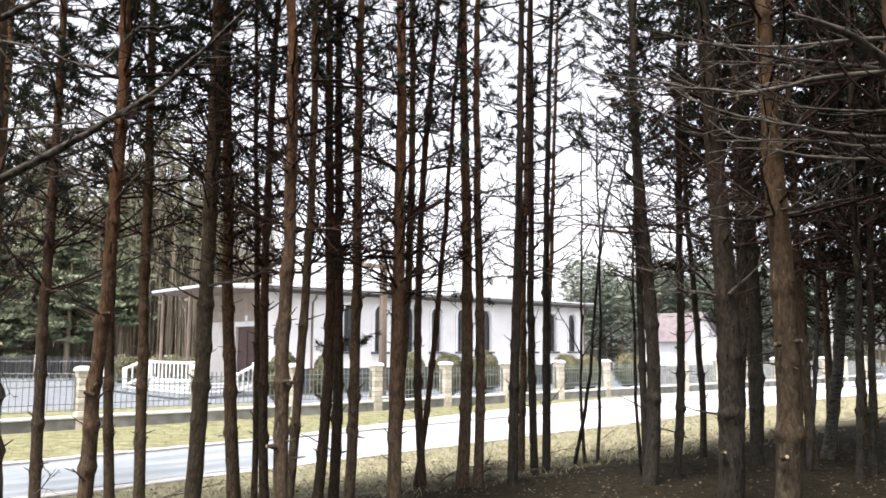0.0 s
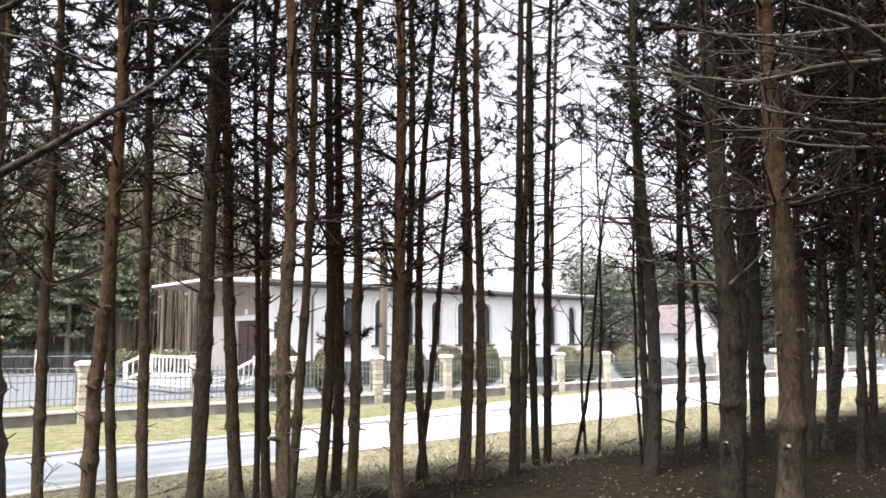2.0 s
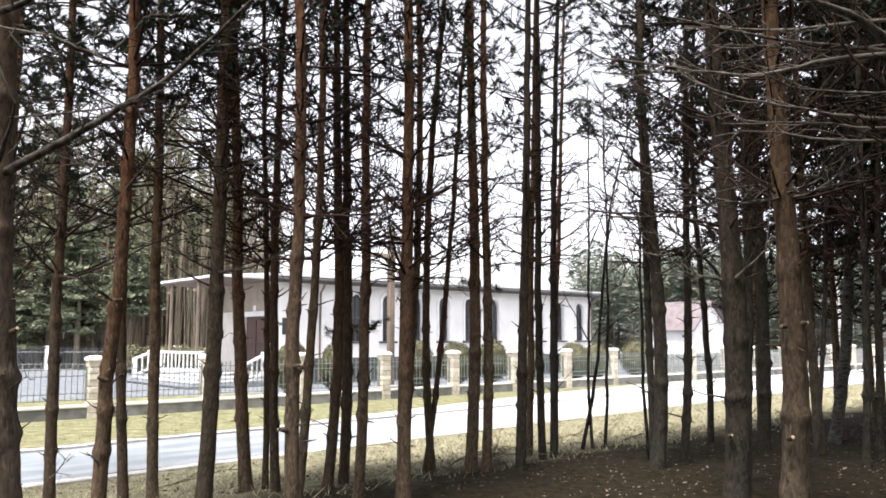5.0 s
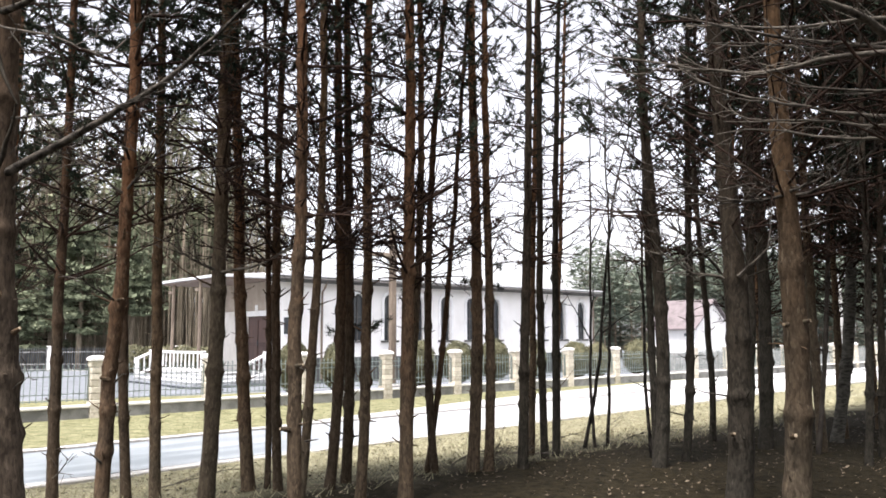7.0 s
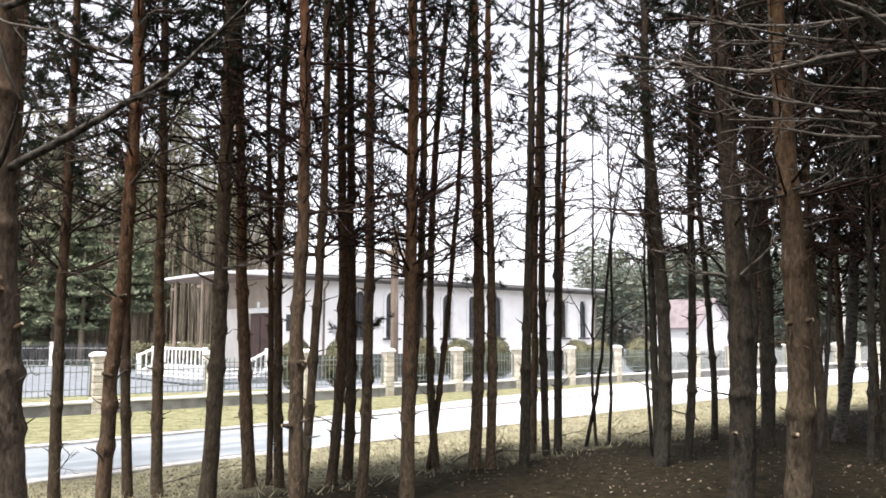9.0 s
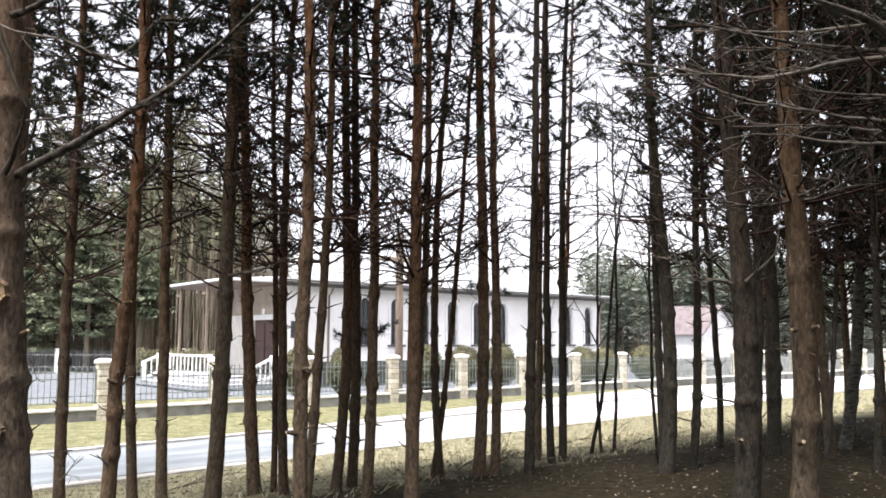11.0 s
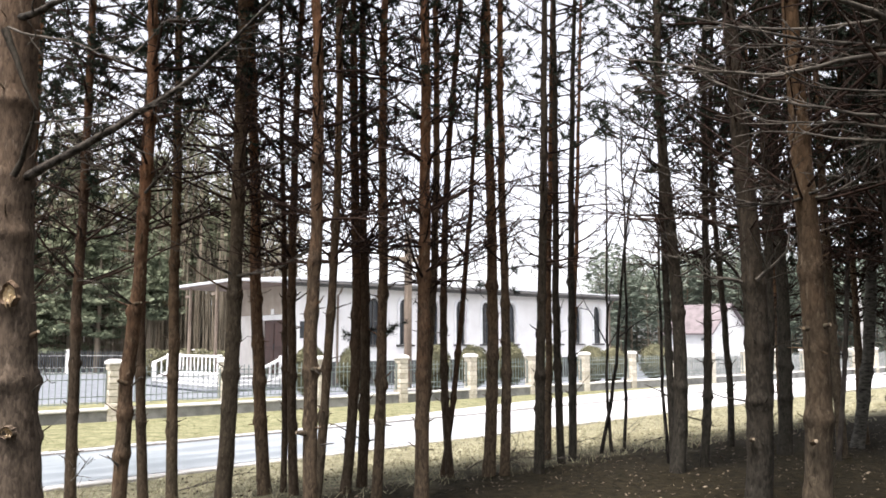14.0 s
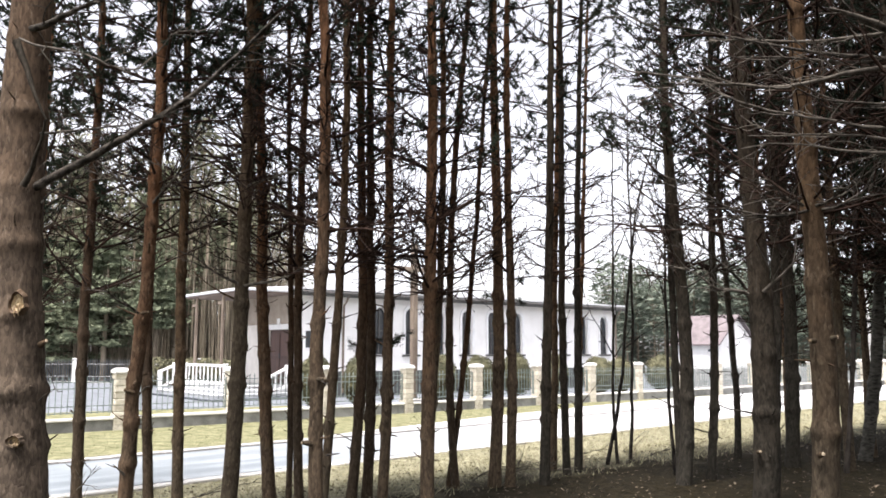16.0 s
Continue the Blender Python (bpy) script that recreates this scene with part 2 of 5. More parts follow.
BASE_STONE = material("grey_base_stone", (0.03, 0.035, 0.035), (0.08, 0.085, 0.085), 3, (1, 1, 1), 0.8, 0.3, 40)
STEPSTONE = material("white_step_stone", (0.44, 0.45, 0.46), (0.58, 0.59, 0.6), 3, (1, 1, 1), 0.7, 0.2, 50)
STEPJOINT = material("grey_step_face", (0.42, 0.43, 0.44), (0.56, 0.57, 0.58), 3, (1, 1, 1), 0.8, 0.2, 50)
RESIN = material("resin_wound", (0.16, 0.1, 0.05), (0.55, 0.42, 0.24), 30, (1, 1, 0.5), 0.35, 0.6, 80)
PALE_WOOD = material("pale_cut_wood", (0.2, 0.15, 0.09), (0.42, 0.34, 0.235), 18, (1, 1, 1), 0.8, 0.3, 60)
GLASS = material("dark_glass", (0.03, 0.035, 0.04), (0.06, 0.065, 0.07), 1, (1, 1, 1), 0.08, 0.0, 10)


# ---- mesh helpers ----
def mesh_object(name, verts, faces, mat, parent=None, label=""):
    me = bpy.data.meshes.new(name)
    me.from_pydata([tuple(v) for v in verts], [], [tuple(f) for f in faces])
    me.materials.append(mat)
    ob = new(name, me)
    if parent is not None:
        ob.parent = parent
    if label:
        ob["label"] = label
    return ob


def part(name, bm, mat, parent, label=""):
    """Links a bmesh as one mesh object under a thing or a part."""
    me = bpy.data.meshes.new(name)
    bm.to_mesh(me)
    bm.free()
    me.materials.append(mat)
    ob = new(name, me)
    ob.parent = parent
    if label:
        ob["label"] = label
    return ob


def empty(name, m=None):
    ob = new(name)
    if m is not None:
        ob.matrix_world = m
    return ob


def add_box(bm, x0, x1, y0, y1, z0, z1, bevel=0.0):
    r = bmesh.ops.create_cube(bm, size=1)
    bmesh.ops.scale(bm, vec=(x1 - x0, y1 - y0, z1 - z0), verts=r["verts"])
    bmesh.ops.translate(bm, vec=((x0 + x1) / 2, (y0 + y1) / 2, (z0 + z1) / 2), verts=r["verts"])
    if bevel:
        edges = {e for v in r["verts"] for e in v.link_edges}
        bmesh.ops.bevel(bm, geom=list(edges), offset=bevel, segments=1, affect="EDGES")
    return bm


def box(x0, x1, y0, y1, z0, z1, bevel=0.0):
    return add_box(bmesh.new(), x0, x1, y0, y1, z0, z1, bevel)


def tubes(P, R, sides):
    """Verts and faces of n tubes at once. P: n x k x 3 points, R: n x k radii."""
    n, k, _ = P.shape
    T = np.gradient(P, axis=1)
    T /= np.linalg.norm(T, axis=2, keepdims=True) + 1e-9
    up = np.where(np.abs(T[..., 2:3]) > 0.9, np.array([1.0, 0, 0]), np.array([0, 0, 1.0]))
    A = np.cross(T, up)
    A /= np.linalg.norm(A, axis=2, keepdims=True) + 1e-9
    B = np.cross(T, A)
    a = np.arange(sides) * 2 * np.pi / sides
    V = P[:, :, None] + R[:, :, None, None] * (np.cos(a)[:, None] * A[:, :, None] + np.sin(a)[:, None] * B[:, :, None])
    i = np.arange(n)[:, None, None] * k * sides
    j = np.arange(k - 1)[None, :, None] * sides
    s = np.arange(sides)[None, None]
    s1 = (s + 1) % sides
    Fq = np.stack([i + j + s, i + j + s1, i + j + sides + s1, i + j + sides + s], -1)
    return V.reshape(-1, 3), Fq.reshape(-1, 4)


def quick_mesh(name, V, Fc, mat, parent=None, smooth=False):
    """A mesh from arrays: V n x 3; Fc faces, all of one size."""
    me = bpy.data.meshes.new(name)
    nf, fs = Fc.shape
    me.vertices.add(len(V))
    me.vertices.foreach_set("co", np.ascontiguousarray(V, dtype=np.float32).ravel())
    me.loops.add(nf * fs)
    me.loops.foreach_set("vertex_index", Fc.astype(np.int32).ravel())
    me.polygons.add(nf)
    me.polygons.foreach_set("loop_start", np.arange(0, nf * fs, fs, dtype=np.int32))
    if smooth:
        me.polygons.foreach_set("use_smooth", np.ones(nf, dtype=bool))
    me.update(calc_edges=True)
    me.materials.append(mat)
    ob = new(name, me)
    if parent is not None:
        ob.parent = parent
    return ob


# ---- the lie of the land: the road runs along ALONG, ACROSS points from the wood to the church ----
ALONG, ACROSS = Vector((0.770, 0.638, 0)), Vector((-0.638, 0.770, 0))
ROAD_WIDE, FENCE_AT, CHURCH_AT = 4.1, 21.67, 31.0


def near_edge(a):
    """How far across the road's near edge lies; for a stretch the road turns five degrees from the fence."""
    return 12.0 + 0.088 * min(36.0, max(0.0, a))



def ground_z(x, y):
    d = -0.638 * x + 0.770 * y
    t = min(1.0, max(0.0, (d - 6.5) / 5.8))
    z = 0.55 * (1 - t * t * (3 - 2 * t))
    if d < 12.5:
        z += 0.03 * noise.noise(Vector((x * 0.9, y * 0.9, 0))) + 0.012 * noise.noise(Vector((x * 4, y * 4, 3)))
    return z


# the road's own axes: x along, y across
ROADFRAME = Matrix(((0.770, -0.638, 0, 0), (0.638, 0.770, 0, 0), (0, 0, 1, 0), (0, 0, 0, 1)))


def ground_material():
    m = bpy.data.materials.new("ground")
    m.use_nodes = True
    t = m.node_tree
    N, L = t.nodes.new, t.links.new
    b = t.nodes["Principled BSDF"]
    geo = N("ShaderNodeNewGeometry")

    def ramp_noise(scale, c0, c1, detail=6, lo=0.35, hi=0.68):
        n = N("ShaderNodeTexNoise")
        n.inputs["Scale"].default_value, n.inputs["Detail"].default_value, n.inputs["Roughness"].default_value = scale, detail, 0.7
        L(geo.outputs["Position"], n.inputs["Vector"])
        r = N("ShaderNodeValToRGB")
        r.color_ramp.elements[0].position, r.color_ramp.elements[0].color = lo, (*c0, 1)
        r.color_ramp.elements[1].position, r.color_ramp.elements[1].color = hi, (*c1, 1)
        L(n.outputs["Fac"], r.inputs["Fac"])
        return n, r

    n1, litter = ramp_noise(9, (0.0065, 0.0056, 0.0034), (0.032, 0.026, 0.0148))
    n2, straw = ramp_noise(5, (0.088, 0.082, 0.05), (0.305, 0.291, 0.195))
    n3, green = ramp_noise(3, (0.105, 0.106, 0.055), (0.25, 0.246, 0.146))
    d = N("ShaderNodeVectorMath")
    d.operation = "DOT_PRODUCT"
    d.inputs[1].default_value = (-0.638, 0.770, 0)
    L(geo.outputs["Position"], d.inputs[0])
    wob = N("ShaderNodeTexNoise")
    wob.inputs["Scale"].default_value, wob.inputs["Detail"].default_value = 1.4, 5
    L(geo.outputs["Position"], wob.inputs["Vector"])
    ma = N("ShaderNodeMath")
    ma.operation = "MULTIPLY_ADD"
    ma.inputs[1].default_value = 2.4
    L(wob.outputs["Fac"], ma.inputs[0])
    L(d.outputs["Value"], ma.inputs[2])

    def step(a, c):
        s = N("ShaderNodeMapRange")
        s.inputs["From Min"].default_value, s.inputs["From Max"].default_value = a, c
        L(ma.outputs[0], s.inputs["Value"])
        return s

    def mix(f, a, c):
        x = N("ShaderNodeMix")
        x.data_type = "RGBA"
        L(f.outputs["Result"], x.inputs["Factor"])
        L(a, x.inputs["A"])
        L(c, x.inputs["B"])
        return x.outputs["Result"]

    col = mix(step(7.9, 9.5), litter.outputs["Color"], straw.outputs["Color"])
    col = mix(step(14.5, 17.5), col, green.outputs["Color"])
    col = mix(step(48, 54), col, litter.outputs["Color"])
    L(col, b.inputs["Base Color"])
    b.inputs["Roughness"].default_value = 0.95
    b.inputs["Specular IOR Level"].default_value = 0.05
    bp = N("ShaderNodeBump")
    bp.inputs["Strength"].default_value, bp.inputs["Distance"].default_value = 0.8, 0.04
    L(n1.outputs["Fac"], bp.inputs["Height"])
    L(bp.outputs["Normal"], b.inputs["Normal"])
    return m


def build_ground():
    """One sheet to the horizon, fine near the wood and coarse far off."""
    near = [i * 0.25 for i in range(-48, 65)]
    xs = [-3000, -900, -300, -120, -60, -35, -22, -16] + near + [20, 30, 45, 70, 120, 300, 900, 3000]
    ys = [-3000, -900, -300, -100, -40, -20, -10, -5, -2] + [i * 0.25 for i in range(0, 61)] + [16, 17, 18, 20, 24, 30, 40, 60, 100, 300, 900, 3000]
    V, Fc = [], []
    for a in xs:
        for c in ys:
            p = ALONG * a + ACROSS * c
            V.append((p.x, p.y, ground_z(p.x, p.y) - (0.06 if c > near_edge(a) + 0.1 else 0)))
    k = len(ys)
    for i in range(len(xs) - 1):
        for j in range(k - 1):
            Fc.append((i * k + j, (i + 1) * k + j, (i + 1) * k + j + 1, i * k + j + 1))
    g = quick_mesh("ground", np.array(V), np.array(Fc), ground_material(), smooth=True)
    tagged(g, "forest floor of brown litter sloping to dry grass verges", "ground", kind="structure")


build_ground()


def slab(name, outline, z0, z1, mat, label, cat):
    """A flat slab from its outline in metres along and across the road."""
    bm = bmesh.new()
    top, low = [], []
    for a, d in outline:
        p = ALONG * a + ACROSS * d
        top.append(bm.verts.new((p.x, p.y, z1)))
        low.append(bm.verts.new((p.x, p.y, z0)))
    bm.faces.new(top)
    bm.faces.new(low[::-1])
    for i in range(len(top)):
        j = (i + 1) % len(top)
        bm.faces.new((top[i], low[i], low[j], top[j]))
    bmesh.ops.recalc_face_normals(bm, faces=bm.faces)
    bmesh.ops.triangulate(bm, faces=[f for f in bm.faces if len(f.verts) > 4])
    return tagged(part(name, bm, mat, None), label, cat, kind="structure")


def band(o0, o1, stops=(-250, 0, 36, 400)):
    """Outline of a band that follows the road, from o0 to o1 metres past its near edge."""
    return [(a, near_edge(a) + o0) for a in stops] + [(a, near_edge(a) + o1) for a in stops[::-1]]


GROUND = bpy.data.materials["ground"]
W = ROAD_WIDE
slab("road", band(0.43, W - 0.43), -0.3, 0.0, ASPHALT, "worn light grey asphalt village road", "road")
slab("road_edge", band(0.255, 0.426), -0.3, -0.008, GUTTER, "dark dirty edge of the asphalt", "road edge")
slab("road_edge", band(W - 0.426, W - 0.255), -0.3, -0.008, GUTTER, "dark dirty edge of the asphalt", "road edge")
slab("verge_far", [(a, near_edge(a) + W + 0.004) for a in (-250, 0, 36, 400)] + [(400, FENCE_AT - 0.1), (-250, FENCE_AT - 0.1)], -0.3, 0.03, GROUND, "mown yellow-green grass verge before the fence", "verge")
slab("shoulder", [(a, near_edge(a) + W + 0.004) for a in (10, 20, 36, 400)] + [(400, 21.5), (36, 21.45), (29, 20.9), (23, 20.0), (17, 18.75), (12, 17.5)], -0.3, 0.042, GRAVEL, "pale gravel shoulder between road and verge", "shoulder")
slab("yard_lawn", [(-60, FENCE_AT + 0.16), (15.5, FENCE_AT + 0.16), (14.5, 26.9), (11, 27.4), (7.9, 28.4), (-60, 30)], -0.3, 0.05, GROUND, "yellow-green lawn inside the fence", "lawn")
slab("yard", [(-60, FENCE_AT + 0.1), (120, FENCE_AT + 0.1), (120, 75), (-60, 75)], -0.3, 0.02, PAVING, "pale concrete paving of the church yard", "paving")


def kerbs():
    me = bpy.data.meshes.new("kerb_stone")
    bm0 = box(0.006, 0.994, 0, 0.25, -0.2, 0.025, 0.012)
    bm0.to_mesh(me)
    bm0.free()
    me.materials.append(KERB)
    for o in (0.0, W - 0.25):
        k = tagged(empty("kerb"), "pale flush concrete kerb stones along the road", "kerb", group="road kerbs", kind="structure")
        for i in range(-6, 50):
            s = new("kerb_stone", me)
            s.parent = k
            p = ALONG * i + ACROSS * (near_edge(i) + o)
            turn = math.atan2(0.638, 0.770) + (math.atan(0.088) if 0 <= i < 36 else 0)
            s.matrix_basis = Matrix.Translation((p.x, p.y, 0.004 * math.sin(i * 2.7))) @ Matrix.Rotation(turn, 4, "Z")
        for a0, a1 in ((-250, -6), (50, 400)):
            run = slab("kerb_run", band(o, o + 0.25, (a0, a1)), -0.2, 0.025, KERB, "", "")
            run.parent = k
            run["kind"] = "stuff"


kerbs()

# ---- the pines ----
PINE_COUNT = [0]
rng = np.random.default_rng(7)


def stem_axis(x, y, lean, bow, twist, h, straight=5.0):
    """Place of the stem's middle at height h over its foot; straight from a certain height on."""
    q = np.minimum(h, straight) / 4
    px = x + lean * q + bow * q ** 2 + twist * q ** 3
    s = straight / 4
    slope = (lean + 2 * bow * s + 3 * twist * s ** 2) / 4
    px = px + np.maximum(h - straight, 0) * np.clip(slope, -0.06, 0.06)
    return px, np.full_like(px, y)


def limb_arrays(origins, az, elev, length, r0, rg, twigs=8, curve=0.3, twig_len=0.34):
    """Branches that leave the stem, with side twigs and fine twigs. Returns verts and faces, limb by limb, and the twig ends with their ways."""
    n, k = len(az), 7
    s = np.linspace(0, 1, k)
    d0 = np.stack([np.cos(az) * np.cos(elev), np.sin(az) * np.cos(elev), np.sin(elev)], 1)
    P = origins[:, None] + d0[:, None] * (s[None, :, None] * length[:, None, None])
    P[:, :, 2] += curve * length[:, None] * (s ** 2)[None] * rg.uniform(-0.7, 1.0, n)[:, None]
    P = P + np.cumsum(rg.normal(0, 0.022, (n, k, 3)), axis=1) * length[:, None, None] * s[None, :, None]
    R = r0[:, None] * (1 - 0.75 * s)[None]
    V1, F1 = tubes(P, R, 5)
    m = n * twigs
    ti = np.repeat(np.arange(n), twigs)
    f = rg.uniform(0.18, 1.0, m)
    seg = np.minimum((f * (k - 1)).astype(int), k - 2)
    fr = f * (k - 1) - seg
    base = P[ti, seg] * (1 - fr)[:, None] + P[ti, seg + 1] * fr[:, None]
    way = d0[ti] * rg.uniform(0.3, 1.0, (m, 1)) + rg.normal(0, 0.55, (m, 3)) + np.array([0, 0, 0.1])
    way /= np.linalg.norm(way, axis=1, keepdims=True)
    tl = twig_len * rg.uniform(0.4, 1.3, m) * np.minimum(1, length[ti] / 0.7)
    bend = rg.normal(0, 0.3, (m, 3)) + np.array([0, 0, 0.1])
    q = np.linspace(0, 1, 4)
    TP = base[:, None] + way[:, None] * (q[None, :, None] * tl[:, None, None]) + bend[:, None] * (q ** 2)[None, :, None] * tl[:, None, None]
    V2, F2 = tubes(TP, np.full((m, 1), 0.0062) * (1 - 0.5 * q)[None], 3)
    sb = TP[np.arange(m), rg.integers(1, 3, m)]
    sw = way + rg.normal(0, 0.7, (m, 3))
    sw /= np.linalg.norm(sw, axis=1, keepdims=True)
    sl = rg.uniform(0.06, 0.22, m) * np.minimum(1, tl / 0.2)
    SP = sb[:, None] + sw[:, None] * (np.linspace(0, 1, 2)[None, :, None] * sl[:, None, None])
    V3, F3 = tubes(SP, np.full((m, 2), 0.004), 3)
    ends = np.concatenate([TP[:, 3], SP[:, 1], TP[:, 2]])
    ways = np.concatenate([way, sw, way])
    blocks = []
    for V, Fc in ((V1, F1), (V2, F2), (V3, F3)):
        pv, pf = len(V) // n, len(Fc) // n
        blocks.append((V.reshape(n, pv, 3), Fc[:pf]))
    Vn = np.concatenate([b[0] for b in blocks], 1)
    off = np.cumsum([0] + [b[0].shape[1] for b in blocks])
    Fn = np.concatenate([b[1] + o for b, o in zip(blocks, off)])
    return Vn, Fn, ends, ways


def limb_parts(name, Vn, Fn, mat, tree):
    for V in Vn:
        quick_mesh(name, V, Fn, mat, tree)


def limb_bulk(name, Vn, Fn, mat, tree):
    n, pv, _ = Vn.shape
    Fc = (Fn[None] + (np.arange(n) * pv)[:, None, None]).reshape(-1, 4)
    quick_mesh(name, Vn.reshape(-1, 3), Fc, mat, tree)["kind"] = "stuff"


def needle_tufts(ends, ways, rg, per=26, length=0.085, wide=0.0045):
    n = len(ends)
    c = np.repeat(ends, per, axis=0)
    w = np.repeat(ways, per, axis=0)
    c = c - w * rg.uniform(0, 0.1, (n * per, 1))
    d = w * 0.55 + rg.normal(0, 0.6, (n * per, 3))
    d /= np.linalg.norm(d, axis=1, keepdims=True)
    side = np.cross(d, rg.normal(0, 1, (n * per, 3)))
    side /= np.linalg.norm(side, axis=1, keepdims=True)
    l = length * rg.uniform(0.6, 1.25, (n * per, 1))
    a, b2, t = c - side * wide, c + side * wide, c + d * l
    V = np.stack([a, b2, t], 1).reshape(-1, 3)
    return V, np.arange(len(V)).reshape(-1, 3)


def pine(x, y, dia, lean, bow, twist, live, height=10.5, dead_from=2.3, dense=1.0, reach=1.3, joined=False, bark=None, needles=1.0, crown=1.0, straight=5.0, taper=0.7):
    """A plantation pine: stem with whorls of knots, dead limbs below, live needled limbs above."""
    PINE_COUNT[0] += 1
    rg = np.random.default_rng(100 + PINE_COUNT[0])
    z0 = ground_z(x, y)
    tree = tagged(empty("pine_tree", Matrix.Translation((x, y, z0))), "slender pine with scaly brown bark and dead lower limbs" if dia < 0.16 else "thick pine with scaly brown bark and knotty whorls", "tree", group="plantation pines")
    # whorl heights over the foot
    whorls = []
    h = rg.uniform(0.45, 0.9)
    while h < height - 0.5:
        whorls.append(h)
        h += rg.uniform(0.3, 0.52)
    whorls = np.array(whorls)
    # stem
    hs = np.concatenate([np.linspace(-0.25, 6.5, 90 if joined else 225), np.linspace(6.7, height, 14)])
    ax, ay = stem_axis(0, 0, lean, bow, twist, np.maximum(hs, 0), straight)
    P = np.stack([ax, ay, hs], 1)
    wob = np.array([noise.noise(Vector((hh * 1.1, x * 7, y * 3))) for hh in hs]) * 0.006
    wob2 = np.array([noise.noise(Vector((hh * 0.9, y * 5, x * 4))) for hh in hs]) * 0.006
    P[:, 0] += wob
    P[:, 1] += wob2
    r = dia / 2 * np.interp(hs, [-0.25, 0.0, 0.25, 1.6, 5.0, height], [1.5, 1.28, 1.12, 1.02, taper, 0.1])
    for i, hw in enumerate(whorls):
        r = r * (1 + (min(1.0, 0.12 / dia) * rg.uniform(0.1, 0.22) if i % 2 else rg.uniform(0.0, 0.07)) * np.exp(-((hs - hw) / 0.05) ** 2))
        if i % 2:  # a slight kink at each old whorl
            k = rg.normal(0, 0.007, 2)
            P[:, 0] += k[0] * np.exp(-((hs - hw - 0.25) / 0.22) ** 2)
            P[:, 1] += k[1] * np.exp(-((hs - hw - 0.25) / 0.22) ** 2)
    sides = 10 if joined else 18
    V, Fc = tubes(P[None], r[None], sides)
    V = V.reshape(len(hs), sides, 3)
    lump = np.array([[noise.noise(Vector((math.cos(a) * 2 + x * 9, math.sin(a) * 2, hh * 3.5))) + 0.6 * noise.noise(Vector((math.cos(a) * 6 + x * 9, math.sin(a) * 6, hh * 9))) for a in np.arange(sides) * 2 * np.pi / sides] for hh in hs])
    swell = 1 + 0.06 * lump
    ang = np.arange(sides) * 2 * np.pi / sides
    for i, hw in enumerate(whorls[whorls < 6.3]):  # collars where the limbs grew
        nb = rg.integers(2, 5)
        first = rg.uniform(0, 6.28)
        for b in range(nb):
            a0, h0 = first + b * 6.283 / nb + rg.uniform(-0.4, 0.4), hw + rg.uniform(-0.03, 0.03)
            turn = np.abs((ang - a0 + np.pi) % (2 * np.pi) - np.pi)
            up = np.where(hs < h0, (hs - h0) / 0.03, (hs - h0) / 0.055)
            swell = swell + min(0.42, 0.032 / dia) * rg.uniform(0.4, 1.15) * np.exp(-up ** 2)[:, None] * np.exp(-(turn / 0.42) ** 2)[None]
    V = P[:, None] + (V - P[:, None]) * swell[:, :, None]
    quick_mesh("trunk", V.reshape(-1, 3), Fc, bark or BARK, tree, smooth=True)

    def ring(hsel, lo, hi, nmin, nmax, rr, share=1.0):
        o, a, e, l, q = [], [], [], [], []
        for hw in hsel:
            start = rg.uniform(0, 6.28)
            nb = max(1, round(rg.integers(nmin, nmax + 1) * min(1.0, dense * 1.1) * share))
            for b in range(nb):
                hh = hw + rg.uniform(-0.06, 0.06)
                cx, cy = stem_axis(0, 0, lean, bow, twist, np.array([hh]), straight)
                o.append((cx[0], cy[0], hh))
                a.append(start + b * 6.283 / nb + rg.uniform(-0.4, 0.4))
                e.append(math.radians(rg.uniform(2, 38)))
                l.append(rg.uniform(lo, hi))
                q.append(rr * rg.uniform(0.6, 1.15))
        return [np.array(v) for v in (o, a, e, l, q)]

    put = limb_bulk if joined else limb_parts
    # snapped stubs low down
    low = whorls[whorls < dead_from]
    if len(low):
        o, a, e, l, q = ring(low, 0.035, 0.12, 2, 4, 0.0125)
        l = l + dia * 0.5
        keep = rg.uniform(0, 1, len(l)) < 0.09
        l[keep] += rg.uniform(0.1, 0.5, keep.sum())
        V, Fc, _, _ = limb_arrays(o, a, e, l, q, rg, twigs=1, twig_len=0.05)
        put("stub", V, Fc, bark or BARK, tree)
    mid = whorls[(whorls >= dead_from) & (whorls < live)]
    if len(mid):
        o, a, e, l, q = ring(mid, 0.35, reach, 6, 8, 0.0145)
        V, Fc, _, _ = limb_arrays(o, a, e, l, q, rg, twigs=5)
        put("limb", V, Fc, TWIG, tree)
    for lo, hi, fn in ((live, 6.2, put), (6.2, 99, limb_bulk)):
        top = whorls[(whorls >= max(lo, live)) & (whorls < hi)]
        if not len(top):
            continue
        o, a, e, l, q = ring(top, 0.5, reach + 0.1, 3, 5, 0.0145, crown)
        l = l * np.interp(o[:, 2], [live, live + 1.5, height], [0.9, 1.0, 0.3])
        coarse = joined or lo > 6  # beyond the camera's reach: fewer and larger pieces
        V, Fc, ends, ways = limb_arrays(o, a, e, l, q, rg, twigs=4 if coarse else 5)
        fn("limb" if fn is put else "upper_growth", V, Fc, TWIG, tree)
        keep = rg.uniform(0, 1, len(ends)) < np.interp(ends[:, 2], [live, live + 1.2, height], [0.6, 0.75, 0.85]) * min(1.2, dense + 0.15) * needles
        V, Fc = needle_tufts(ends[keep], ways[keep], rg, 9, 0.1, 0.018) if coarse else needle_tufts(ends[keep], ways[keep], rg, 22, 0.065, 0.0075)
